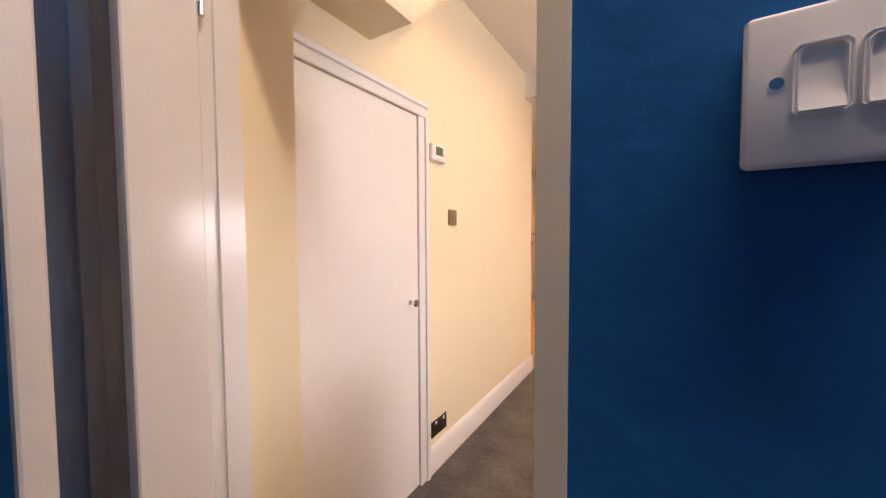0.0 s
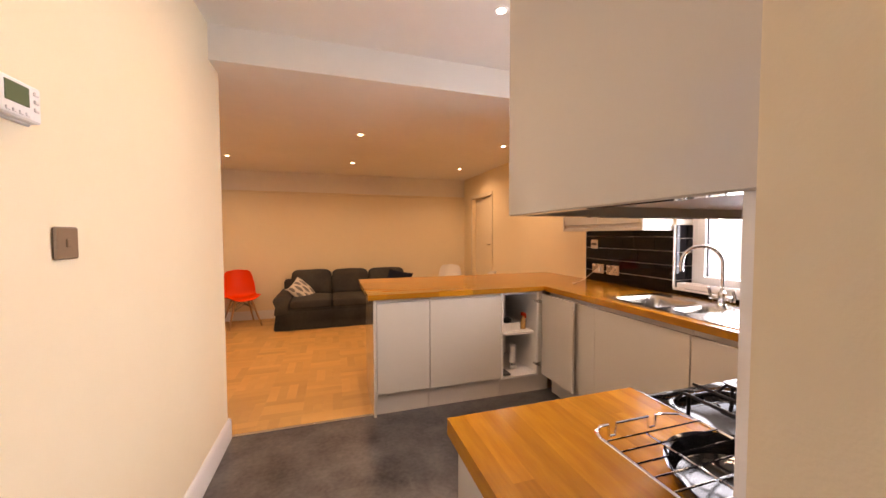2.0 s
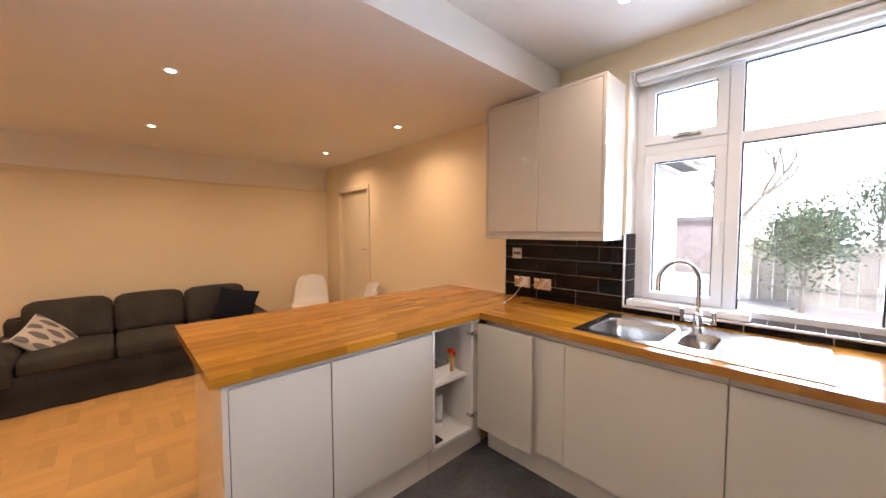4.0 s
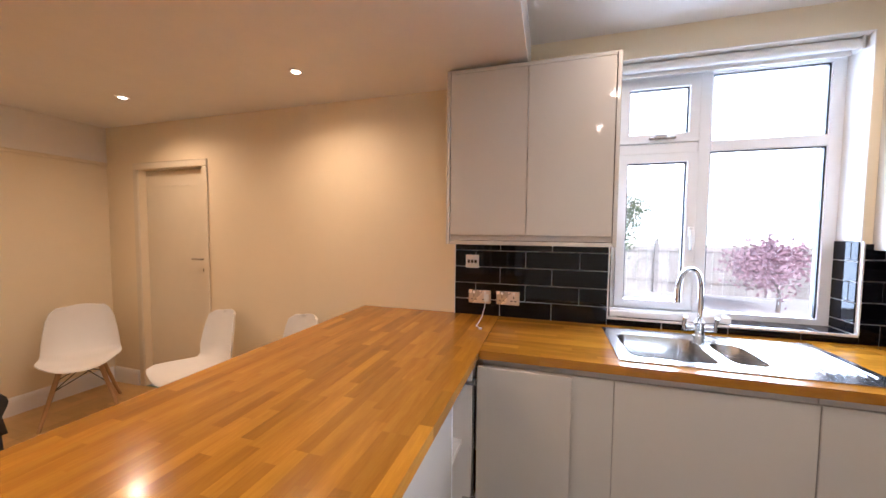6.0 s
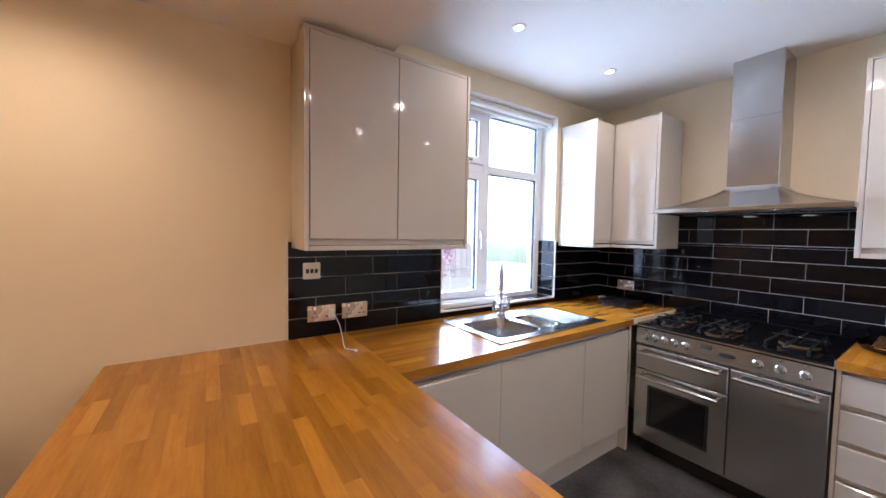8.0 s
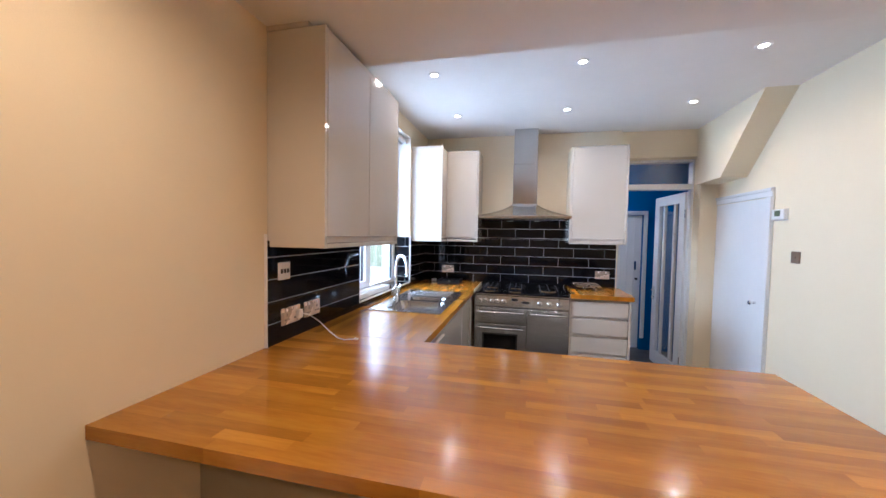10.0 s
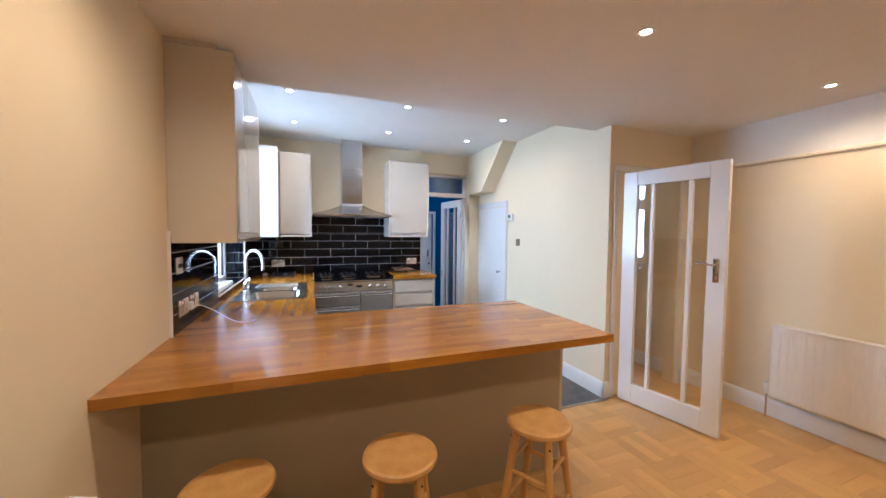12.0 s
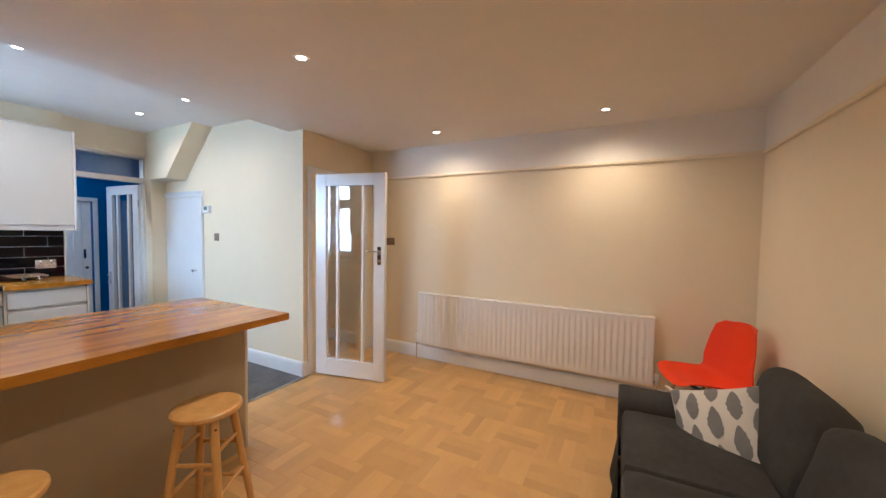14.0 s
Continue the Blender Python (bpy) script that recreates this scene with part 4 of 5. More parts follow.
bowl(B1, 0.16)
bowl(B2, 0.11)
for b in (B1, B2):
    x0, x1, y0, y1 = b
    r = 0.05
    for cx, cy, px, py, a0 in ((x1 - r, y1 - r, x1, y1, 0), (x0 + r, y1 - r, x0, y1, 90), (x0 + r, y0 + r, x0, y0, 180), (x1 - r, y0 + r, x1, y0, 270)):
        arc = [(cx + r * math.cos(radians(a0 + k * 15)), cy + r * math.sin(radians(a0 + k * 15))) for k in range(7)]
        part("corner_web", prism(arc + [(px, py)], "z", 0.921, 0.9258), STEEL, sk)
for k in range(9):
    part("drainer_rib", box(2.54, 2.90, 0.615 + k * 0.031, 0.623 + k * 0.031, 0.924, 0.929, 0.002), STEEL, sk)
tp = thing("mixer_tap", (2.945, 1.055, 0.926), "polished chrome gooseneck mixer tap with two levers", "tap")
part("base", lathe([(0.028, 0), (0.028, 0.006), (0.024, 0.010), (0.023, 0.075), (0.014, 0.085)], (2.945, 1.055, 0.926), 24), CHROME, tp)
arc = [(2.945, 1.055, 1.0), (2.945, 1.055, 1.18)] + [(2.945 - 0.075 * (1 - math.cos(radians(a))), 1.055 + 0.075 * (1 - math.cos(radians(a))), 1.18 + 0.105 * math.sin(radians(a))) for a in range(15, 181, 15)] + [(2.796, 1.204, 1.125)]
part("spout", tube(arc, 0.0115, 14), CHROME, tp)
part("cross_body", rod((2.945, 0.995, 0.968), (2.945, 1.115, 0.968), 0.013), CHROME, tp)
for y in (0.985, 1.125):
    part("lever", tube([(2.945, y, 0.955), (2.945, y, 0.985), (2.935, y, 1.01), (2.925, y, 1.03)], 0.010, 12), CHROME, tp)


# ---- sockets and switches ----
def plate(name, at, axis, sign, w, h, mat, label, rockers=0, sockets=0, cat="socket"):
    """A wall plate with rocker switches or three-pin sockets; local u along the wall, z up, n outwards."""
    t = thing(name, at, label, cat)
    px, py, pz = at
    def slab(u0, u1, z0, z1, n0, n1, bev=0.001):
        a, b = sorted((n0 * sign, n1 * sign))
        return box(px + a, px + b, py + u0, py + u1, pz + z0, pz + z1, bev) if axis == "x" else box(px + u0, px + u1, py + a, py + b, pz + z0, pz + z1, bev)
    part("plate", slab(-w / 2, w / 2, -h / 2, h / 2, 0.001, 0.010, 0.004), mat, t)
    for k in range(rockers):
        u = (k - (rockers - 1) / 2) * 0.022
        part("rocker", slab(u - 0.008, u + 0.008, -0.011, 0.011, 0.009, 0.014, 0.002), BLACK if mat == WHITEPLAS else BRASS, t)
    for k in range(sockets):
        u = (k - (sockets - 1) / 2) * w / 2
        part("socket_face", slab(u - 0.028, u + 0.028, -0.032, 0.020, 0.009, 0.012, 0.002), mat, t)
        for du, dz, a, b in ((0, 0.006, 0.0032, 0.0062), (-0.012, -0.017, 0.0062, 0.0034), (0.012, -0.017, 0.0062, 0.0034)):
            part("pin_hole", slab(u + du - a, u + du + a, dz - b, dz + b, 0.0115, 0.0128, 0.0), BLACK, t)
        part("rocker", slab(u - 0.007, u + 0.007, 0.022, 0.038, 0.009, 0.014, 0.002), WHITEPLAS, t)
    return t


PLX = XW - 0.009
plate("fused_switch", (PLX, 2.287, 1.268), "x", -1, 0.088, 0.086, WHITEPLAS, "white three-rocker switch on black tiles", rockers=3, cat="switch")
plate("double_socket", (PLX, 2.236, 1.040), "x", -1, 0.146, 0.086, COPPER, "copper-toned double socket on black tiles", sockets=2)
plate("double_socket", (PLX, 2.055, 1.040), "x", -1, 0.146, 0.086, COPPER, "copper-toned double socket on black tiles", sockets=2)
PLY = YB + 0.009
plate("double_socket", (1.095, PLY, 1.050), "y", 1, 0.146, 0.086, COPPER, "copper-toned double socket above the drawers", sockets=2)
plate("double_socket", (2.80, PLY, 1.055), "y", 1, 0.146, 0.086, COPPER, "copper-toned double socket in the tiled corner", sockets=2)
plate("light_switch", (0.0, 0.732, 1.338), "x", 1, 0.086, 0.086, BRASS, "bronze plate light switch on cream wall", rockers=1, cat="switch")
plate("double_socket", (0.0, 0.582, 0.222), "x", 1, 0.146, 0.086, BLACK, "black nickel double socket above the skirting", sockets=2)
plate("light_switch", (XL, 2.40, 1.315), "x", 1, 0.146, 0.086, BRASS, "bronze triple light switch beside the hall door", rockers=3, cat="switch")
sw = thing("blue_room_switch", (1.107, YBLUE - 0.012, 1.346), "white double light switch on a surface box on blue wall", "switch")
part("back_box", box(1.050, 1.146, YBLUE - 0.034, YBLUE - 0.0125, 1.291, 1.385, 0.006, seg=3), WHITEPLAS, sw)
part("plate", box(1.047, 1.149, YBLUE - 0.043, YBLUE - 0.0335, 1.288, 1.388, 0.0045, seg=3), WHITEPLAS, sw)
for x in (1.084, 1.114):
    part("rocker_frame", ring("y", YBLUE - 0.0445, YBLUE - 0.042, (x - 0.0130, x + 0.0130, 1.319, 1.363), (x - 0.0110, x + 0.0110, 1.321, 1.361)), WHITEPLAS, sw)
    part("rocker", prism([(YBLUE - 0.040, 1.3216), (YBLUE - 0.0465, 1.3216), (YBLUE - 0.0440, 1.331), (YBLUE - 0.0430, 1.341), (YBLUE - 0.0436, 1.3604), (YBLUE - 0.040, 1.3604)], "x", x - 0.0105, x + 0.0105), WHITEPLAS, sw)
part("screw", rod((1.0635, YBLUE - 0.0425, 1.342), (1.0635, YBLUE - 0.0438, 1.342), 0.0038), STEEL, sw)
ch = thing("charger_cable", (2.90, 2.21, 0.93), "thin white charging cable trailing onto the worktop", "cable")
part("cable", tube([(XW - 0.022, 2.19, 1.04), (2.99, 2.185, 1.035), (2.93, 2.18, 1.00), (2.87, 2.185, 0.955), (2.82, 2.195, 0.930), (2.78, 2.20, 0.9245), (2.74, 2.17, 0.9235)], 0.0025, 8), WHITEPLAS, ch)
part("plug", box(XW - 0.045, XW - 0.021, 2.175, 2.205, 1.015, 1.06, 0.004), WHITEPLAS, ch)
part("connector", box(2.722, 2.745, 2.160, 2.174, 0.920, 0.928, 0.002), WHITEPLAS, ch)

th = thing("thermostat", (0.0, 0.56, 1.61), "white programmable thermostat with a green-grey display", "thermostat")
part("back_plate", box(0.0, 0.010, 0.490, 0.632, 1.612, 1.700, 0.003), WHITEPLAS, th)
bd = part("body", box(0.009, 0.032, 0.494, 0.628, 1.616, 1.698, 0.004), WHITEPLAS, th)
part("display", box(0.031, 0.034, 0.530, 0.592, 1.645, 1.688, 0.001), LCD, bd, "green-grey LCD display")
for k in range(3):
    part("button", box(0.031, 0.036, 0.604, 0.618, 1.640 + k * 0.018, 1.650 + k * 0.018, 0.002), WHITEPLAS, bd)
for k in range(4):
    part("key", box(0.031, 0.035, 0.530 + k * 0.017, 0.541 + k * 0.017, 1.624, 1.632, 0.001), WHITEPLAS, bd)

# ---- things on the worktops ----
ov = thing("roasting_tray", (1.335, -0.10, 0.92), "black enamel oval roasting pan on the oak worktop", "pan")
bm = lathe([(0.001, 0.004), (0.13, 0.004), (0.155, 0.012), (0.170, 0.040), (0.180, 0.044), (0.176, 0.036), (0.160, 0.008), (0.135, 0.0), (0.001, 0.0)], n=40)
bmesh.ops.transform(bm, matrix=pose(1.335, -0.10, 0.920) @ Matrix.Diagonal((0.78, 0.86, 1, 1)), verts=bm.verts)
part("pan", bm, ENAMEL, ov)
rk = thing("grill_rack", (1.28, -0.03, 0.955), "chrome wire grill rack lying on the black pan", "rack")
x0, x1, y0, y1, z = 1.165, 1.405, -0.255, 0.118, 0.967
front_edge = [(x1, y1 - 0.045), (x1 - 0.012, y1 - 0.013), (x1 - 0.045, y1)]
notched = [(x, y, z) for x, y in front_edge]
for xc in (x1 - 0.075, x0 + 0.060):
    notched += [(xc + 0.011, y1, z), (xc + 0.008, y1, z - 0.024), (xc - 0.008, y1, z - 0.024), (xc - 0.011, y1, z)]
notched += [(x0 + 0.030, y1, z), (x0 + 0.008, y1 - 0.012, z), (x0, y1 - 0.035, z)]
part("rim", tube(notched + [(x0, y0, z), (x1, y0, z), (x1, y1 - 0.045, z)], 0.0030, 8), CHROME, rk)
for k in range(9):
    y = y1 - 0.050 - k * 0.034
    part("wire", tube([(x0, y, z + 0.003), (x1, y, z + 0.003)], 0.0018, 6), CHROME, rk)
part("cross_wire", tube([((x0 + x1) / 2 - 0.02, y0, z - 0.002), ((x0 + x1) / 2 - 0.02, y1 - 0.045, z - 0.002)], 0.0022, 6), CHROME, rk)
gp = thing("griddle_pan", (2.72, -0.02, 0.92), "black cast griddle pan with a dark handle", "pan")
part("pan", shell(2.60, 2.84, -0.17, 0.07, 0.92, 0.965, 0.008, "z1"), IRON, gp)
for k in range(8):
    part("ridge", box(2.615, 2.825, -0.155 + k * 0.028, -0.147 + k * 0.028, 0.938, 0.943), IRON, gp)
part("handle", tube([(2.71, 0.065, 0.950), (2.70, 0.11, 0.962), (2.68, 0.20, 0.970), (2.668, 0.28, 0.968)], 0.011, 10), BLACK, gp)
cl = thing("plug_adapter", (2.93, -0.14, 0.92), "small white and steel kitchen gadget by the griddle pan", "gadget")
part("body", box(2.905, 2.955, -0.165, -0.115, 0.92, 0.95, 0.006), WHITEPLAS, cl)
part("top", rod((2.93, -0.14, 0.95), (2.93, -0.14, 0.966), 0.015), CHROME, cl)


# ---- living-room things ----
def stool_model(h=0.578):
    t = thing("bar_stool", (0, 0, 0), "varnished pine round bar stool at the breakfast bar", "stool", "bar stools", local=True)
    part("seat", lathe([(0.001, h - 0.034), (0.130, h - 0.034), (0.144, h - 0.028), (0.149, h - 0.018), (0.147, h - 0.006), (0.138, h), (0.001, h - 0.001)], n=40), PINE, t)
    def leg_at(k, z):
        a = radians(45 + 90 * k)
        r = 0.105 + (0.190 - 0.105) * (1 - z / (h - 0.034))
        return Vector((r * math.cos(a), r * math.sin(a), z))
    for k in range(4):
        lg = part("leg", rod(leg_at(k, 0), leg_at(k, h - 0.030), 0.016, 0.019, 14), PINE, t)
        a, out = leg_at(k, h - 0.075), Vector((leg_at(k, 0).x, leg_at(k, 0).y, 0)).normalized()
        part("screw_plug", rod(a + out * 0.016, a + out * 0.021, 0.005, n=8), BARKPLUG, lg, "dark screw plug")
        for z in ((0.15, 0.34) if k % 2 else (0.20, 0.39)):
            part("stretcher", rod(leg_at(k, z), leg_at((k + 1) % 4, z), 0.0095, n=10), PINE, t)
    return t


BARKPLUG = BLACK
st = stool_model()
st.matrix_basis = pose(2.69, 3.115, 0, 0, 0, 12)
copy_thing(st, pose(2.09, 3.145, 0, 0, 0, -20))
copy_thing(st, pose(1.415, 3.125, 0, 0, 0, 30))


def shell_chair(name, mat, label):
    """A moulded plastic shell chair on dowel legs with wire bracing; it faces +y."""
    t = thing(name, (0, 0, 0), label, "chair", "shell chairs", local=True)
    prof = [(0.235, 0.395, 0.165), (0.225, 0.415, 0.195), (0.17, 0.424, 0.222), (0.06, 0.412, 0.236), (-0.06, 0.398, 0.238), (-0.145, 0.410, 0.236), (-0.190, 0.455, 0.230),
            (-0.212, 0.545, 0.224), (-0.228, 0.630, 0.214), (-0.245, 0.720, 0.198), (-0.258, 0.785, 0.175), (-0.264, 0.815, 0.140), (-0.266, 0.826, 0.10)]
    bm = bmesh.new()
    n = 13
    grid = []
    for i, (y, z, hw) in enumerate(prof):
        back = min(1, max(0, (i - 4) / 3))
        row = []
        for k in range(n):
            u = k / (n - 1) * 2 - 1
            lift = abs(u) ** 2.6
            row.append(bm.verts.new((u * hw, y + lift * 0.075 * back * (1 if i < 11 else 0.6), z + lift * 0.045 * (1 - back) - (0.012 * u * u if i == len(prof) - 1 else 0))))
        grid.append(row)
    for a, b in zip(grid, grid[1:]):
        for k in range(n - 1):
            bm.faces.new((a[k], a[k + 1], b[k + 1], b[k]))
    bmesh.ops.recalc_face_normals(bm, faces=bm.faces)
    bmesh.ops.solidify(bm, geom=bm.faces[:], thickness=0.006)
    part("shell", bm, mat, t, angle=60)
    tops = [(0.11, 0.12, 0.392), (-0.11, 0.12, 0.392), (-0.11, -0.10, 0.382), (0.11, -0.10, 0.382)]
    feet = [(0.215, 0.215, 0), (-0.215, 0.215, 0), (-0.215, -0.225, 0), (0.215, -0.225, 0)]
    mid = []
    for a, b in zip(tops, feet):
        part("leg", rod(b, a, 0.011, 0.016, 12), BEECH, t)
        mid.append(Vector(a).lerp(Vector(b), 0.36))
    for k in range(4):
        part("brace_wire", tube([mid[k], (0, 0.01, 0.368) if k % 2 else (0, 0.01, 0.361)], 0.0035, 6), BLACK, t)
        part("side_wire", tube([mid[k], Vector(tops[(k + 1) % 4])], 0.0035, 6), BLACK, t)
    part("seat_bracket", boxes((-0.13, 0.13, 0.105, 0.135, 0.386, 0.402), (-0.13, 0.13, -0.115, -0.085, 0.376, 0.389), bevel=0.003), BLACK, t)
    return t


wc = shell_chair("shell_chair", WHITEPLAS, "white moulded shell chair with wooden dowel legs")
wc.matrix_basis = pose(2.60, 5.33, 0, 0, 0, 150)
copy_thing(wc, pose(2.72, 4.28, 0, 0, 0, 76))
copy_thing(wc, pose(2.80, 3.60, 0, 0, 0, 72))
rc = shell_chair("shell_chair", ORANGE, "orange-red moulded shell chair with wooden dowel legs")
rc.matrix_basis = pose(-0.64, 5.42, 0, 0, 0, 205)


def pillow(w, h, d, n=16, puff=0.5):
    """A stuffed square: x across, y up, z thickness."""
    bm = bmesh.new()
    sides = []
    for s in (1, -1):
        g = []
        for i in range(n + 1):
            row = []
            for k in range(n + 1):
                u, v = i / n * 2 - 1, k / n * 2 - 1
                t = max(0, (1 - abs(u) ** 2.4)) ** puff * max(0, (1 - abs(v) ** 2.4)) ** puff
                pin = 1 - 0.07 * (1 - abs(u) ** 2) * abs(v) ** 2 if True else 1
                pinu = 1 - 0.07 * (1 - abs(v) ** 2) * abs(u) ** 2
                row.append(bm.verts.new((u * w / 2 * pinu, v * h / 2 * pin, s * d / 2 * t + 0.004 * noise.noise(Vector((u * 3, v * 3, s)))))) 
            g.append(row)
        sides.append(g)
        for i in range(n):
            for k in range(n):
                bm.faces.new((g[i][k], g[i + 1][k], g[i + 1][k + 1], g[i][k + 1]))
    bmesh.ops.remove_doubles(bm, verts=bm.verts, dist=0.009)
    return bm


def pillow_z(u, v, d, puff=0.5):
    return d / 2 * max(0, (1 - abs(u) ** 2.4)) ** puff * max(0, (1 - abs(v) ** 2.4)) ** puff


def cushion_block(x0, x1, y0, y1, z0, z1, r=0.05, sag=0.0):
    """A soft rounded block, a little uneven."""
    bm = box(x0, x1, y0, y1, z0, z1)
    bmesh.ops.subdivide_edges(bm, edges=bm.edges[:], cuts=7, use_grid_fill=True)
    c = Vector(((x0 + x1) / 2, (y0 + y1) / 2, (z0 + z1) / 2))
    hx, hy, hz = (x1 - x0) / 2, (y1 - y0) / 2, (z1 - z0) / 2
    for v in bm.verts:
        p = v.co - c
        q = Vector((max(-hx + r, min(hx - r, p.x)), max(-hy + r, min(hy - r, p.y)), max(-hz + r, min(hz - r, p.z))))
        dlt = p - q
        if dlt.length > 1e-6:
            p = q + dlt.normalized() * min(r, dlt.length)
        bulge = (1 - (p.x / hx) ** 2) * (1 - (p.y / hy) ** 2)
        p.z += 0.018 * bulge * (1 if p.z > 0 else 0) - sag * bulge
        p += Vector((0.006 * noise.noise(v.co * 6), 0.006 * noise.noise(v.co * 6 + Vector((9, 0, 0))), 0.006 * noise.noise(v.co * 5 + Vector((0, 7, 0)))))
        v.co = c + p
    return bm


SOX0, SOX1, SOY0, SOY1 = -0.13, 2.03, 4.88, 5.74
sf = thing("sofa", (0.95, 5.25, 0), "charcoal cotton three-seat sofa with rolled arms and skirt", "sofa")
part("base", cushion_block(SOX0 + 0.10, SOX1 - 0.10, SOY0 + 0.03, SOY1, 0.05, 0.30, 0.03), SOFA, sf)
bm = bmesh.new()
pts = []
per = [(SOX0 + 0.03, SOY1), (SOX0 + 0.03, SOY0 + 0.01), (SOX1 - 0.03, SOY0 + 0.01), (SOX1 - 0.03, SOY1)]
rows = {}
for (ax, ay), (bx, by) in zip(per, per[1:]):
    for k in range(40):
        f = k / 40
        pts.append((ax + (bx - ax) * f, ay + (by - ay) * f))
pts.append(per[-1])
ctr = Vector((0.95, 5.3, 0))
lo, hi, md = [], [], []
for i, (x, y) in enumerate(pts):
    out = Vector((x, y, 0)) - ctr
    out = Vector((math.copysign(1, out.x) if y > SOY0 + 0.02 else 0, -1 if y <= SOY0 + 0.02 else 0, 0))
    w = 0.012 * math.sin(i * 0.9) + 0.010 * noise.noise(Vector((i * 0.3, 0, 0)))
    lo.append(bm.verts.new((x + out.x * (0.03 + w), y + out.y * (0.03 + w), 0.006)))
    md.append(bm.verts.new((x + out.x * (0.015 + w * 0.5), y + out.y * (0.015 + w * 0.5), 0.13)))
    hi.append(bm.verts.new((x, y, 0.27)))
for a, b in ((lo, md), (md, hi)):
    for k in range(len(a) - 1):
        bm.faces.new((a[k], a[k + 1], b[k + 1], b[k]))
bmesh.ops.solidify(bm, geom=bm.faces[:], thickness=0.006)
part("skirt", bm, SOFA, sf, angle=70)
for s, x in ((1, SOX0), (-1, SOX1)):
    arm = [(0.0, 0.22), (0.02, 0.34)]
    arm += [(0.105 + 0.115 * math.cos(radians(a)), 0.420 + 0.085 * math.sin(radians(a))) for a in range(200, -41, -20)]
    arm += [(0.19, 0.32), (0.20, 0.22)]
    bm = bmesh.new()
    rings = []
    for y in (SOY0, SOY0 + 0.012, SOY0 + 0.04, SOY0 + 0.25, SOY0 + 0.5, SOY1 - 0.1, SOY1):
        g = 0.90 if y == SOY0 else (0.97 if y < SOY0 + 0.02 else 1.0)
        rings.append([bm.verts.new((x + s * (0.10 + (u - 0.10) * g), y, 0.40 + (z - 0.40) * g + 0.006 * noise.noise(Vector((u * 9, y * 4, z * 9))))) for u, z in arm])
    for a, b in zip(rings, rings[1:]):
        for k in range(len(arm)):
            bm.faces.new((a[k], a[(k + 1) % len(arm)], b[(k + 1) % len(arm)], b[k]))
    bm.faces.new(rings[0])
    bm.faces.new(rings[-1])
    part("arm", bm, SOFA, sf, angle=60)
part("back_frame", cushion_block(SOX0 + 0.06, SOX1 - 0.06, SOY1 - 0.20, SOY1, 0.26, 0.66, 0.06), SOFA, sf)
wx = (SOX1 - SOX0 - 0.40) / 3
for k in range(3):
    a = SOX0 + 0.20 + k * wx
    part("seat_cushion", cushion_block(a + 0.003, a + wx - 0.003, SOY0 + 0.02, SOY1 - 0.20, 0.285, 0.425, 0.045), SOFA, sf)
    bm = cushion_block(a - 0.03 * (k == 0) + 0.003, a + wx + 0.03 * (k == 2) - 0.003, -0.09, 0.09, 0.0, 0.40, 0.075)
    bmesh.ops.transform(bm, matrix=pose(0, SOY1 - 0.235, 0.395, 14 * -1, 0, 0), verts=bm.verts)
    part("back_cushion", bm, SOFA, sf)

tc = thing("throw_cushion", (0.22, 5.30, 0.45), "ivory throw cushion with grey leaf print, leaning on the sofa back", "cushion", local=True)
part("cover", pillow(0.42, 0.42, 0.15), CUSHION, tc)
bm = bmesh.new()
for i in range(5):
    for k in range(3):
        cu, cv = -0.86 + i * 0.43, -0.86 + k * 0.86 + (0.43 if i % 2 else 0)
        if cv > 1.0:
            continue
        ring_v, centre = [], Vector((max(-0.93, min(0.93, cu)), max(-0.9, min(0.9, cv))))
        for a in range(32):
            tt = radians(a * 11.25)
            ragged = 1 + 0.10 * math.sin(a * 2.9 + i * 2 + k) + 0.05 * math.sin(a * 5.3)
            lu = 0.145 * ragged * math.sin(tt) * (0.45 + 0.55 * abs(math.sin(tt))) * (1 - 0.22 * math.cos(tt))
            lv = 0.375 * math.cos(tt)
            u, v = max(-0.95, min(0.95, cu + lu)), max(-0.95, min(0.95, cv + lv))
            ring_v.append((u, v))
        def on_cover(u, v, lift):
            return (u * 0.210 * (1 - 0.07 * (1 - v * v) * u * u), v * 0.210 * (1 - 0.07 * (1 - u * u) * v * v), pillow_z(u, v, 0.15) + lift)
        prev = [bm.verts.new(on_cover(*uv, 0.0035)) for uv in ring_v]
        for f in (0.66, 0.33):
            cur = [bm.verts.new(on_cover(centre.x + (u - centre.x) * f, centre.y + (v - centre.y) * f, 0.004)) for u, v in ring_v]
            for a in range(32):
                bm.faces.new((prev[a], prev[(a + 1) % 32], cur[(a + 1) % 32], cur[a]))
            prev = cur
        bm.faces.new(prev)
part("leaf_print", bm, CUSHION_LEAF, tc, "grey feathered leaf print", angle=80)
for sx in (1, -1):
    for sy in (1, -1):
        part("corner_tuft", rod((sx * 0.195, sy * 0.195, 0), (sx * 0.228, sy * 0.228, 0), 0.014, 0.008, 8), CUSHION, tc)
tc.matrix_basis = pose(0.225, 5.335, 0.480) @ pose(0, 0, 0, 0, 0, 55) @ pose(0, 0, 0, 52, 0, 0) @ pose(0, 0, 0, 0, 0, 27) @ Matrix.Scale(0.99, 4)
nc = thing("navy_cushion", (1.78, 5.28, 0.6), "navy velvet cushion lying against the sofa arm", "cushion", local=True)
part("cover", pillow(0.42, 0.40, 0.14), NAVY, nc)
nc.matrix_basis = pose(1.70, 5.27, 0.585) @ pose(0, 0, 0, 0, 0, -20) @ pose(0, 0, 0, 60, 0, 0) @ pose(0, 0, 0, 0, 0, -12)

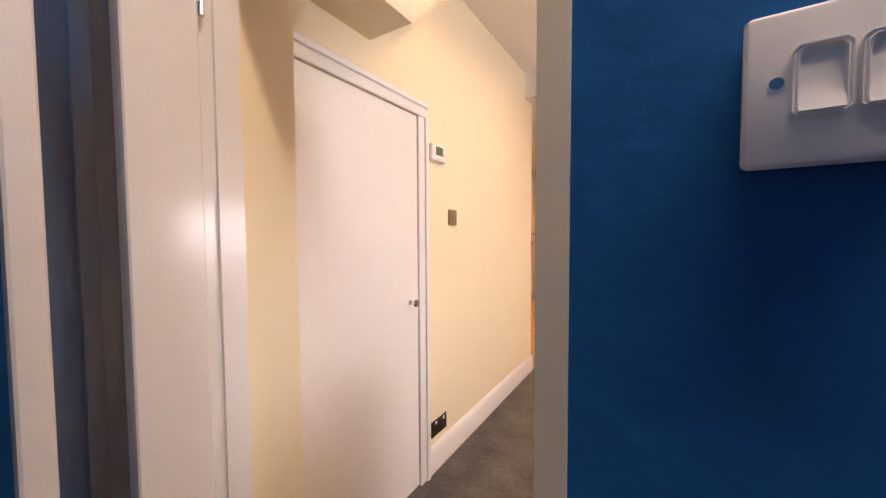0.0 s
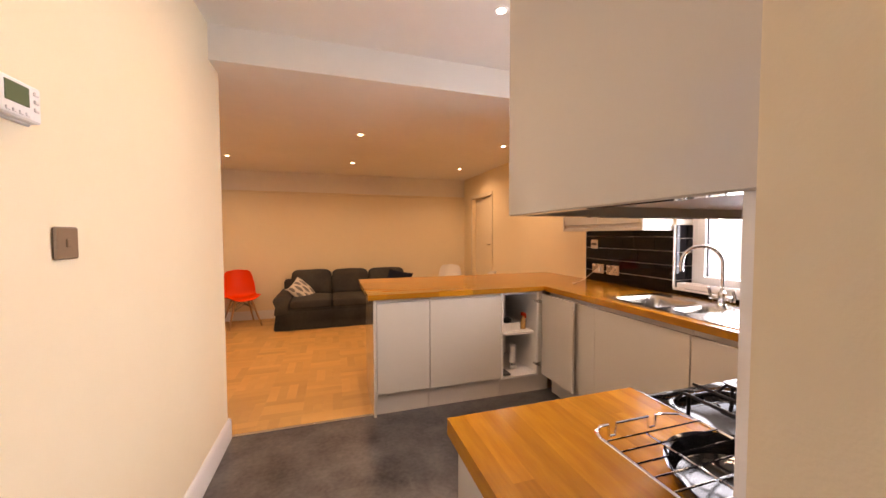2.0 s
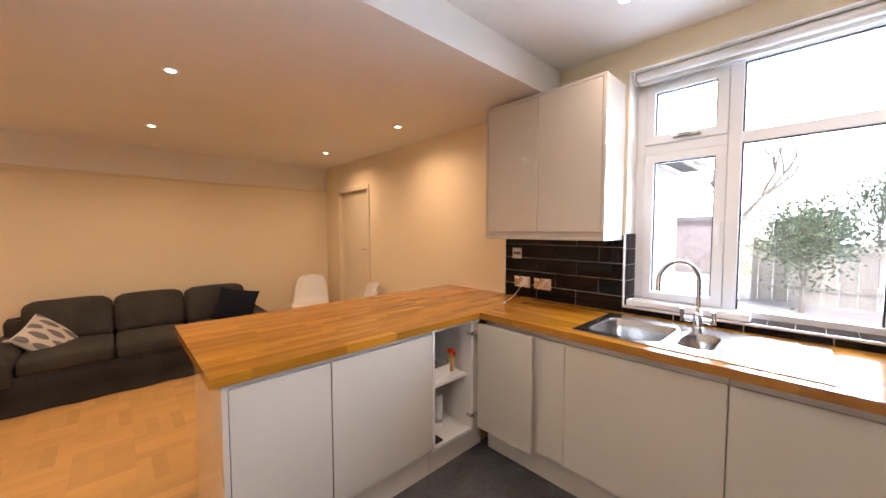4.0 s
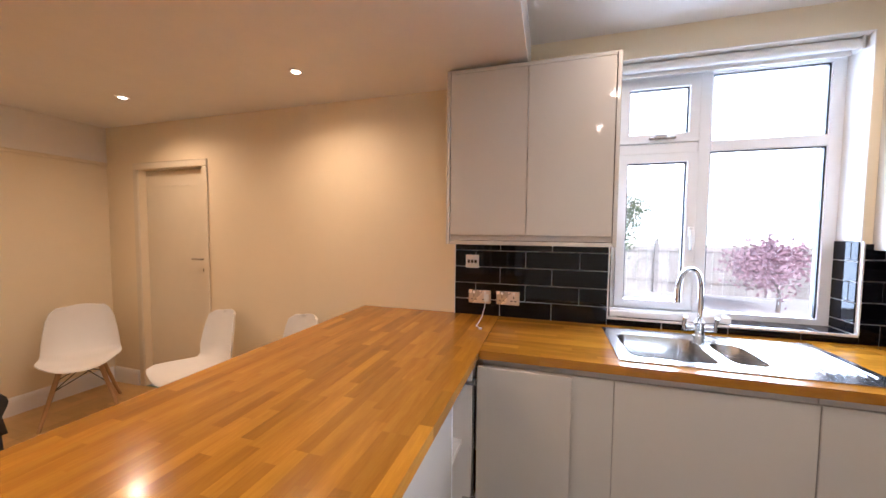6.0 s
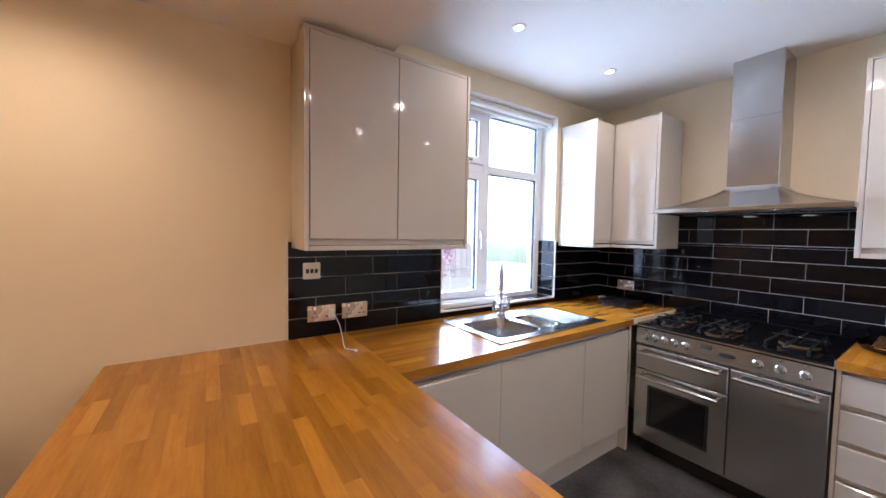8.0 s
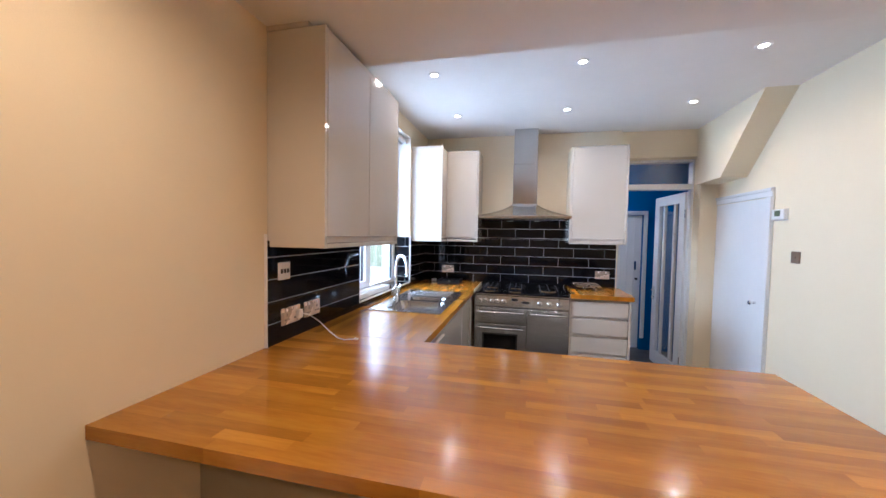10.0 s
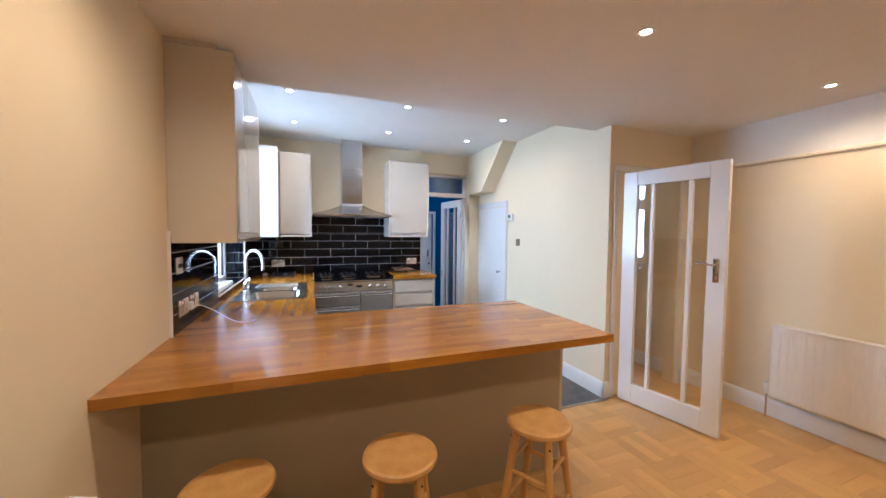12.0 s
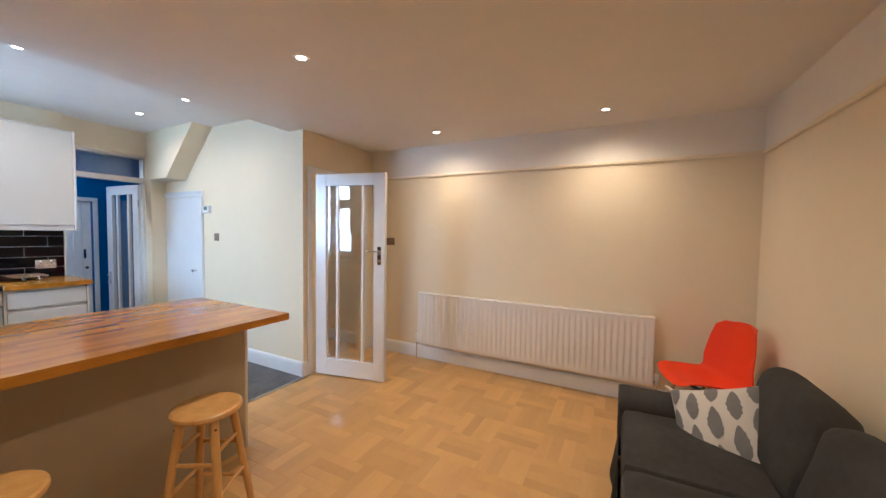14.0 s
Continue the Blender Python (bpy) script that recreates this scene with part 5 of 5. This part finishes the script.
# radiator on the living-room wall
rd = thing("radiator", (XL + 0.06, 4.0, 0.18), "long white double-panel radiator on the cream wall", "radiator")
RY0, RY1, RZ0, RZ1 = 2.86, 5.125, 0.19, 0.745
bm = bmesh.new()
n = 46
cols = []
for k in range(n * 4 + 1):
    y = RY0 + (RY1 - RY0) * k / (n * 4)
    d = (0.0, 0.006, 0.006, 0.0)[k % 4] if 2 < k < n * 4 - 2 else 0.003
    x = XL + 0.088 + d
    cols.append([bm.verts.new((x if 0 < j < 5 else XL + 0.091, y, z)) for j, z in enumerate((RZ0, RZ0 + 0.035, RZ0 + 0.055, RZ1 - 0.055, RZ1 - 0.035, RZ1))])
for a, b in zip(cols, cols[1:]):
    for j in range(5):
        bm.faces.new((a[j], b[j], b[j + 1], a[j + 1]))
part("front_panel", bm, RADIATOR, rd, angle=20)
part("rear_panel", box(XL + 0.030, XL + 0.045, RY0, RY1, RZ0, RZ1, 0.004), RADIATOR, rd)
part("top_grille", box(XL + 0.028, XL + 0.096, RY0 - 0.004, RY1 + 0.004, RZ1, RZ1 + 0.012, 0.004), RADIATOR, rd)
for k in range(60):
    y = RY0 + 0.03 + k * (RY1 - RY0 - 0.06) / 60
    part("convector_fin", box(XL + 0.047, XL + 0.086, y, y + 0.006, RZ0 + 0.004, RZ1 - 0.02), RADIATOR, rd)
for y in (RY0 - 0.002, RY1 - 0.006):
    part("side_cover", box(XL + 0.028, XL + 0.094, y, y + 0.008, RZ0, RZ1, 0.003), RADIATOR, rd)
for y, s in ((RY0 - 0.03, 1), (RY1 + 0.03, -1)):
    v = part("valve", lathe([(0.011, 0), (0.013, 0.03), (0.017, 0.035), (0.018, 0.085), (0.014, 0.095)], (XL + 0.06, y, RZ0 + 0.0), 18), WHITEPLAS, rd)
    part("pipe", tube([(XL + 0.06, y, 0.0), (XL + 0.06, y, RZ0 + 0.02), (XL + 0.06, y + s * 0.04, RZ0 + 0.03)], 0.0075, 10), CHROME, v, "chrome pipe tail")
for y in (RY0 + 0.35, (RY0 + RY1) / 2, RY1 - 0.35):
    part("wall_bracket", box(XL, XL + 0.032, y, y + 0.03, RZ0 + 0.08, RZ1 - 0.08), RADIATOR, rd)


# downlights
def downlight(z, face, label):
    t = thing("downlight", (0, 0, 0), label, "downlight", "ceiling downlights", local=True)
    part("bezel", lathe([(0.023, -0.002), (0.026, -0.005), (0.038, -0.006), (0.042, -0.003), (0.042, 0.0), (0.023, 0.0)], n=28), WHITEPLAS, t)
    part("lamp", lathe([(0.001, -0.003), (0.023, -0.003), (0.023, -0.001), (0.001, -0.001)], n=24), face, t, "lit lamp face")
    return t


for spots, z, face, label in ((SPOTS_LIVING, ZL, BULB_WARM, "white recessed ceiling downlight, lit warm"), (SPOTS_KITCHEN, ZK, BULB_NEUTRAL, "white recessed ceiling downlight, lit")):
    first = downlight(z, face, label)
    first.matrix_basis = pose(*spots[0], z)
    for x, y in spots[1:]:
        copy_thing(first, pose(x, y, z))


# ---- garden ----
# garden base colours are lightened to stand for overexposed daylight
GRASS = material("wet_lawn", (0.34, 0.40, 0.26), 0.9, second=(0.28, 0.34, 0.20), scale=2, mix=0.6, bump=0.5, bump_scale=40)
PAVING = material("pale_concrete_paving", (0.70, 0.69, 0.67), 0.8, scale=3, mix=0.5, bump=0.2)
BRICK = material("overlit_brick", (0.58, 0.50, 0.49), 0.85, second=(0.42, 0.35, 0.36), scale=4, mix=0.6, bump=0.3, bump_scale=60)
ROOFING = material("grey_roof_felt", (0.32, 0.33, 0.35), 0.8, scale=4, mix=0.5)
RENDER = material("white_render", (0.72, 0.72, 0.70), 0.8, scale=3, mix=0.3, bump=0.2)
FENCE = material("overlit_fence_board", (0.62, 0.58, 0.53), 0.85, second=(0.52, 0.48, 0.43), scale=5, mix=0.6, stretch=(4, 4, 0.5), random_tint=0.2)
SOFFIT = material("dark_painted_timber", (0.10, 0.11, 0.12), 0.6, scale=5, mix=0.4)
BARK = material("bark", (0.34, 0.30, 0.27), 0.9, scale=10, mix=0.6, bump=0.5)
PINKLEAF = material("pink_blossom", (0.66, 0.46, 0.49), 0.7, second=(0.56, 0.36, 0.40), scale=9, mix=0.6, random_tint=0.3, island=True)
LEAF = material("evergreen_leaf", (0.20, 0.28, 0.17), 0.7, second=(0.14, 0.21, 0.11), scale=9, mix=0.6, random_tint=0.35, island=True)
OVERCAST = glow("overcast_sky_glow", (0.93, 0.97, 1.0), 5.0)
structure("ground", box(XW + TH, 60, -58, 58, -0.30, -0.18), GRASS, "wet garden lawn")
# pale paving carried over the lawn so the ground looks overlit
structure("pavement_patio", box(XW + TH, 16.5, -12, 12, -0.181, -0.15), PAVING, "pale concrete patio, widened to stand for glare on the lawn")
structure("backdrop", boxes((58, 58.2, -58, 58, -0.2, 45), (4.5, 58, -58.2, -58, -0.2, 45)), OVERCAST, "bright overcast sky")
fn = thing("garden_fence", (11.5, 2, -0.18), "timber garden fence with rails, coloured pale for daylight glare", "fence")
for k in range(30):
    y = -6 + k * 0.25
    part("board", box(11.50, 11.52, y, y + 0.235, -0.18, 1.10 + 0.02 * math.sin(k * 1.7)), FENCE, fn)
for k in range(4):
    part("post", box(11.42, 11.50, -6 + k * 2.5, -5.9 + k * 2.5, -0.18, 1.28), FENCE, fn)
for z in (0.15, 0.98):
    part("rail", box(11.46, 11.50, -6, 1.5, z, z + 0.07), FENCE, fn)
sh = thing("garden_shed", (17.5, 4.2, -0.18), "red brick garden outbuilding with a grey flat roof", "shed")
part("wall", boxes((17.0, 18.6, 2.6, 7.5, -0.18, 1.80)), BRICK, sh)
part("roof", box(16.8, 18.8, 2.4, 7.7, 1.80, 1.96, 0.02), ROOFING, sh)
wg = thing("house_wing", (6.2, 3.2, -0.18), "white rendered house wing with eaves and gutter", "house")
WX0, WX1 = XW + TH + 0.002, 8.75
part("wall", box(WX0, WX1, 2.50, 5.4, -0.18, 2.56), RENDER, wg)
part("fascia", box(WX0, WX1 + 0.33, 2.20, 2.235, 2.60, 2.79, 0.004), RENDER, wg)
part("soffit_board", box(WX0, WX1 + 0.33, 2.235, 2.50, 2.60, 2.62), SOFFIT, wg, "dark soffit board")
part("gutter", rod((WX0, 2.15, 2.76), (WX1 + 0.38, 2.15, 2.74), 0.05), WHITEPLAS, wg)
part("roof", prism([(2.12, 2.80), (5.5, 2.80), (5.5, 4.1), (4.6, 4.1)], "x", WX0, WX1 + 0.35), ROOFING, wg)
part("downpipe", rod((5.9, 2.45, -0.18), (5.9, 2.45, 2.60), 0.035), SOFFIT, wg, "dark downpipe")


def limbs(name, at, height, label, seed, leaf=None, count=0, spread=1.0, trunk=0.09):
    """A tree or bush: a tapered trunk with forking limbs, and leaves strewn about the twigs."""
    rnd = random.Random(seed)
    t = thing(name, at, label, "tree" if not leaf or height > 3 else "bush")
    bm = bmesh.new()
    tips = []
    def grow(p, d, length, r, depth):
        q = p + d * length
        mid = p.lerp(q, 0.5) + Vector((rnd.uniform(-1, 1), rnd.uniform(-1, 1), rnd.uniform(-0.4, 0.4))) * length * 0.08
        a, b = p, mid
        rod(a, b, r, r * 0.85, 6, bm)
        rod(b, q, r * 0.85, r * 0.68, 6, bm)
        tips.append((q, depth))
        if depth:
            for _ in range(3 if depth > 1 else 2):
                nd = (d + Vector((rnd.uniform(-1, 1), rnd.uniform(-1, 1), rnd.uniform(-0.25, 0.7))) * 0.75 * spread).normalized()
                grow(q, nd, length * rnd.uniform(0.6, 0.82), r * 0.62, depth - 1)
    grow(Vector(at), Vector((0, 0, 1)), height * 0.30, trunk, 4)
    part("trunk", bm, BARK, t)
    if leaf:
        bm = bmesh.new()
        for _ in range(count):
            q, dp = rnd.choice(tips)
            c = q + Vector((rnd.gauss(0, 0.20), rnd.gauss(0, 0.24), rnd.gauss(0, 0.16))) * height * 0.6
            u = Vector((rnd.uniform(-1, 1), rnd.uniform(-1, 1), rnd.uniform(-1, 1))).normalized()
            w = u.orthogonal().normalized()
            s = rnd.uniform(0.03, 0.06)
            bm.faces.new([bm.verts.new(c + u * s), bm.verts.new(c + w * s * 0.5), bm.verts.new(c - u * s), bm.verts.new(c - w * s * 0.5)])
        part("leaves", bm, leaf, t)
    return t


limbs("blossom_bush", (9.6, -2.7, -0.18), 1.6, "pink blossoming garden bush before the fence", 3, PINKLEAF, 3600, 1.7, 0.04)
limbs("evergreen_bush", (10.3, 0.75, -0.18), 2.0, "dark green evergreen bush by the fence", 5, LEAF, 5000, 0.45, 0.05)
limbs("bare_tree", (20.5, 3.0, -0.18), 6.0, "bare winter tree beyond the garden", 8, None, 0, 1.0, 0.17)
limbs("green_tree", (16.0, -0.6, -0.18), 3.4, "pale green tree beyond the fence", 12, LEAF, 3500, 0.9, 0.10)


# ---- pieces: tiles, worktop staves, parquet ----
def plain_box_mesh(name, sx, sy, sz, mat, bevel=0.0):
    bm = box(-sx / 2, sx / 2, -sy / 2, sy / 2, -sz / 2, sz / 2)
    if bevel:
        bmesh.ops.bevel(bm, geom=bm.edges[:], offset=bevel, segments=1, affect="EDGES")
    me = bpy.data.meshes.new(name)
    bm.to_mesh(me)
    bm.free()
    me.materials.append(mat)
    return me


MESHES = {}


def piece(name, parent, x0, x1, y0, y1, z0, z1, mat, bevel=0.0):
    """One piece as an object of its own; alike pieces share a mesh."""
    dims = tuple(round(v, 4) for v in (x1 - x0, y1 - y0, z1 - z0))
    key = (name, dims, mat.name, bevel)
    if key not in MESHES:
        MESHES[key] = plain_box_mesh(name, *dims, mat, bevel)
    ob = new(name, MESHES[key])
    ob.parent = parent
    ob.location = Vector(((x0 + x1) / 2, (y0 + y1) / 2, (z0 + z1) / 2)) - BASE.get(parent.name, Vector())
    return ob


TILE_P, ROW_P = 0.315, 0.103


def tile_field(parent, axis, at, sign, lo, hi, z0, z1, anchor, pitch=ROW_P):
    """Brick-bond tiles with 4 mm joints on the plane axis = at; anchor is a joint of the lowest row."""
    row = 0
    z = 0.920
    while z < z1 - 0.004:
        ztop = min(z + pitch - 0.0045, z1)
        if ztop > z0 + 0.004:
            start = anchor + 0.5 * TILE_P * (row % 2)
            u = start - math.ceil((start - lo) / TILE_P) * TILE_P
            while u < hi:
                a, b = max(u + 0.002, lo), min(u + TILE_P - 0.002, hi)
                zl = max(z, z0)
                if b - a > 0.008:
                    p, q = sorted((at + sign * 0.002, at + sign * 0.009))
                    if axis == "x":
                        piece("tile", parent, p, q, a, b, zl, ztop, TILE, 0.0012)
                    else:
                        piece("tile", parent, a, b, p, q, zl, ztop, TILE, 0.0012)
                u += TILE_P
        z += pitch
        row += 1


tb = tagged(part("tiling_back", boxes((0.962, XW - 0.004, YB - 0.001, YB + 0.006, 0.921, ZU0 + 0.03), (1.4645, 2.4275, YB - 0.001, YB + 0.0055, ZU0 + 0.03, 1.655)), GROUT), "black glazed brick-bond wall tiles with pale grout", kind="structure")
BASE[tb.name] = Vector()
tile_field(tb, "y", YB + 0.004, 1, 0.963, XW - 0.011, 0.92, ZU0 + 0.028, 2.180)
tile_field(tb, "y", YB + 0.004, 1, 1.466, 2.426, ZU0 + 0.030, 1.650, 2.180)
tw = tagged(part("tiling_window", boxes((XW - 0.006, XW + 0.001, 1.476, 2.402, 0.921, ZU0 + 0.03), (XW - 0.006, XW + 0.001, YB + 0.008, WY0 - 0.001, 0.921, ZU0 + 0.03), (XW - 0.006, XW + 0.001, WY0, WY1, 0.921, WZ0 - 0.0005)), GROUT), "black glazed brick-bond wall tiles round the window", kind="structure")
BASE[tw.name] = Vector()
tile_field(tw, "x", XW - 0.004, -1, 1.480, 2.400, 0.92, ZU0 + 0.03, 2.107, 0.1055)
tile_field(tw, "x", XW - 0.004, -1, YB + 0.014, WY0 - 0.006, 0.92, ZU0 + 0.03, 0.262, 0.1055)
tile_field(tw, "x", XW - 0.004, -1, WY0 - 0.003, WY1 + 0.003, 0.92, WZ0 - 0.001, 0.880)
part("edge_trim", box(0.9590, 0.9618, YB - 0.001, YB + 0.0145, 0.921, ZU0 + 0.03), WHITEPLAS, tb, "white tile edge trim")
part("edge_trim", box(XW - 0.016, XW - 0.001, 2.401, 2.406, 0.921, ZU0 + 0.06), WHITEPLAS, tw, "white tile edge trim")
tr = tagged(part("tiling_reveal", boxes((XW, FX0, WY0 - 0.001, WY0 + 0.005, WZ0, 1.43), (XW, FX0, WY1 - 0.005, WY1 + 0.001, WZ0, 1.43), (XW - 0.006, FX0, WY0 + 0.005, WY1 - 0.005, WZ0 - 0.001, WZ0 + 0.004)), GROUT), "black glazed tiles on the window sill and reveals", kind="structure")
BASE[tr.name] = Vector()
for yy, s in ((WY0 + 0.003, 1), (WY1 - 0.003, -1)):
    tile_field(tr, "y", yy, s, XW + 0.002, FX0 - 0.001, WZ0 + 0.015, 1.428, XW + 0.045 if s > 0 else XW + 0.10)
for k in range(11):
    y = WY0 + 0.037 + (k - 1) * 0.1035
    piece("tile", tr, XW - 0.007, FX0 - 0.002, max(y + 0.002, WY0 + 0.014), min(y + 0.1015, WY1 - 0.014), WZ0 + 0.003, WZ0 + 0.012, TILE, 0.0012)
part("edge_trim", boxes((XW - 0.014, XW - 0.008, WY0, WY1, WZ0 + 0.002, WZ0 + 0.0135), (XW - 0.014, XW - 0.001, WY0 - 0.004, WY0 + 0.003, WZ0 + 0.014, 1.43), (XW - 0.014, XW - 0.001, WY1 - 0.003, WY1 + 0.004, WZ0 + 0.014, 1.43)), WHITEPLAS, tr, "white tile edge trim")


def staves(parent, x0, x1, y0, y1, along, seed, skip=None):
    """Oak staves glued side by side, of random lengths; the rows run along the named axis."""
    rnd = random.Random(seed)
    wd = 0.042
    lo, hi, s0, s1 = (x0, x1, y0, y1) if along == "x" else (y0, y1, x0, x1)
    rows = max(1, round((s1 - s0) / wd))
    wd = (s1 - s0) / rows
    for r in range(rows):
        a = lo
        first = True
        while a < hi - 1e-4:
            ln = rnd.choice((0.22, 0.28, 0.34, 0.40, 0.46, 0.55)) * (rnd.uniform(0.3, 1) if first else 1)
            ln = round(ln * 50) / 50
            first = False
            b = min(a + ln, hi)
            if hi - b < 0.10:
                b = hi
            v0, v1 = s0 + r * wd, s0 + (r + 1) * wd
            spans = [(a, b)]
            if skip:
                k0, k1, c0, c1 = skip          # along from, to; across from, to
                if v1 > c0 + 0.01 and v0 < c1 - 0.01:
                    spans = [(p, q) for p, q in ((a, min(b, k0)), (max(a, k1), b)) if q - p > 0.004]
            for p, q in spans:
                g = 0.0
                if along == "x":
                    piece("stave", parent, p + g, q - g, v0 + g, v1 - g, 0.880, 0.920 - rnd.choice((0, 0.00005, 0.0001)), OAKBLOCK)
                else:
                    piece("stave", parent, v0 + g, v1 - g, p + g, q - g, 0.880, 0.920 - rnd.choice((0, 0.00005, 0.0001)), OAKBLOCK_Y)
            a = b


wp = thing("peninsula_worktop", (2.0, 2.6, 0.88), "oiled oak block worktop of the breakfast bar", "worktop")
staves(wp, 0.916, XW - 0.001, 2.108, 3.081, "x", 4)
wr = thing("window_worktop", (2.73, 1.2, 0.88), "oiled oak block worktop with an inset sink", "worktop")
staves(wr, 2.392, XW - 0.011, 0.360, 2.106, "y", 9, (0.60, 1.49, 2.48, 2.96))
wq = thing("corner_worktop", (2.73, 0.0, 0.88), "oiled oak block worktop in the corner beside the cooker", "worktop")
staves(wq, 2.396, XW - 0.011, YB + 0.012, 0.358, "y", 15)
part("edge_strip", box(2.3915, 2.3955, YB + 0.012, 0.3585, 0.881, 0.9195, 0.001), CREAM_DOOR, wq, "pale edging strip facing the hob")
wd = thing("drawer_worktop", (1.2, 0.0, 0.88), "oiled oak block worktop over the drawers", "worktop")
staves(wd, 0.935, 1.484, YB + 0.012, 0.328, "y", 21)
part("metal_edge", box(1.4845, 1.4885, YB + 0.012, 0.328, 0.885, 0.9225), CHROME, wd, "bright metal edging strip")

# parquet: squares of four blocks, turned crosswise by turns
fl = structure("floor_living", boxes((XL, XW, 2.176, YF, -0.1, -0.004), (XL, -0.002, 2.045, 2.176, -0.1, -0.004)), PARQUET_BED, "oak parquet floor of crosswise blocks")
BASE[fl.name] = Vector()
SQ, ST = 0.296, 0.074
rest = bmesh.new()
rnd = random.Random(2)
near = 0
i0, j0 = 0, 0
while XL + i0 * SQ < XW:
    j0 = 0
    while 2.045 + j0 * SQ < YF:
        X, Y = XL + i0 * SQ, 2.045 + j0 * SQ
        for k in range(4):
            if (i0 + j0) % 2:
                a, b, c, d = X, X + SQ, Y + k * ST, Y + (k + 1) * ST
            else:
                a, b, c, d = X + k * ST, X + (k + 1) * ST, Y, Y + SQ
            a, b, c, d = max(a, XL), min(b, XW), max(c, 2.177 if (a + b) / 2 > 0.0 else 2.045), min(d, YF)
            if c < 2.17 and b > -0.002:
                b = -0.002
            if b - a < 0.01 or d - c < 0.01:
                continue
            a, b, c, d = a + 0.0002, b - 0.0002, c + 0.0002, d - 0.0002
            if -1.0 < a < 1.45 and 2.2 < c < 4.75 and near < 290:
                near += 1
                ob = piece("parquet_block", fl, a, b, c, d, -0.014, 0.0 - rnd.choice((0, 0.0004)), PARQUET, 0.0004)
            else:
                box(a, b, c, d, -0.014, 0.0, bm=rest)
        j0 += 1
    i0 += 1
ro = part("parquet_rest", rest, PARQUET_REST, fl)
tagged(ro, kind="stuff")
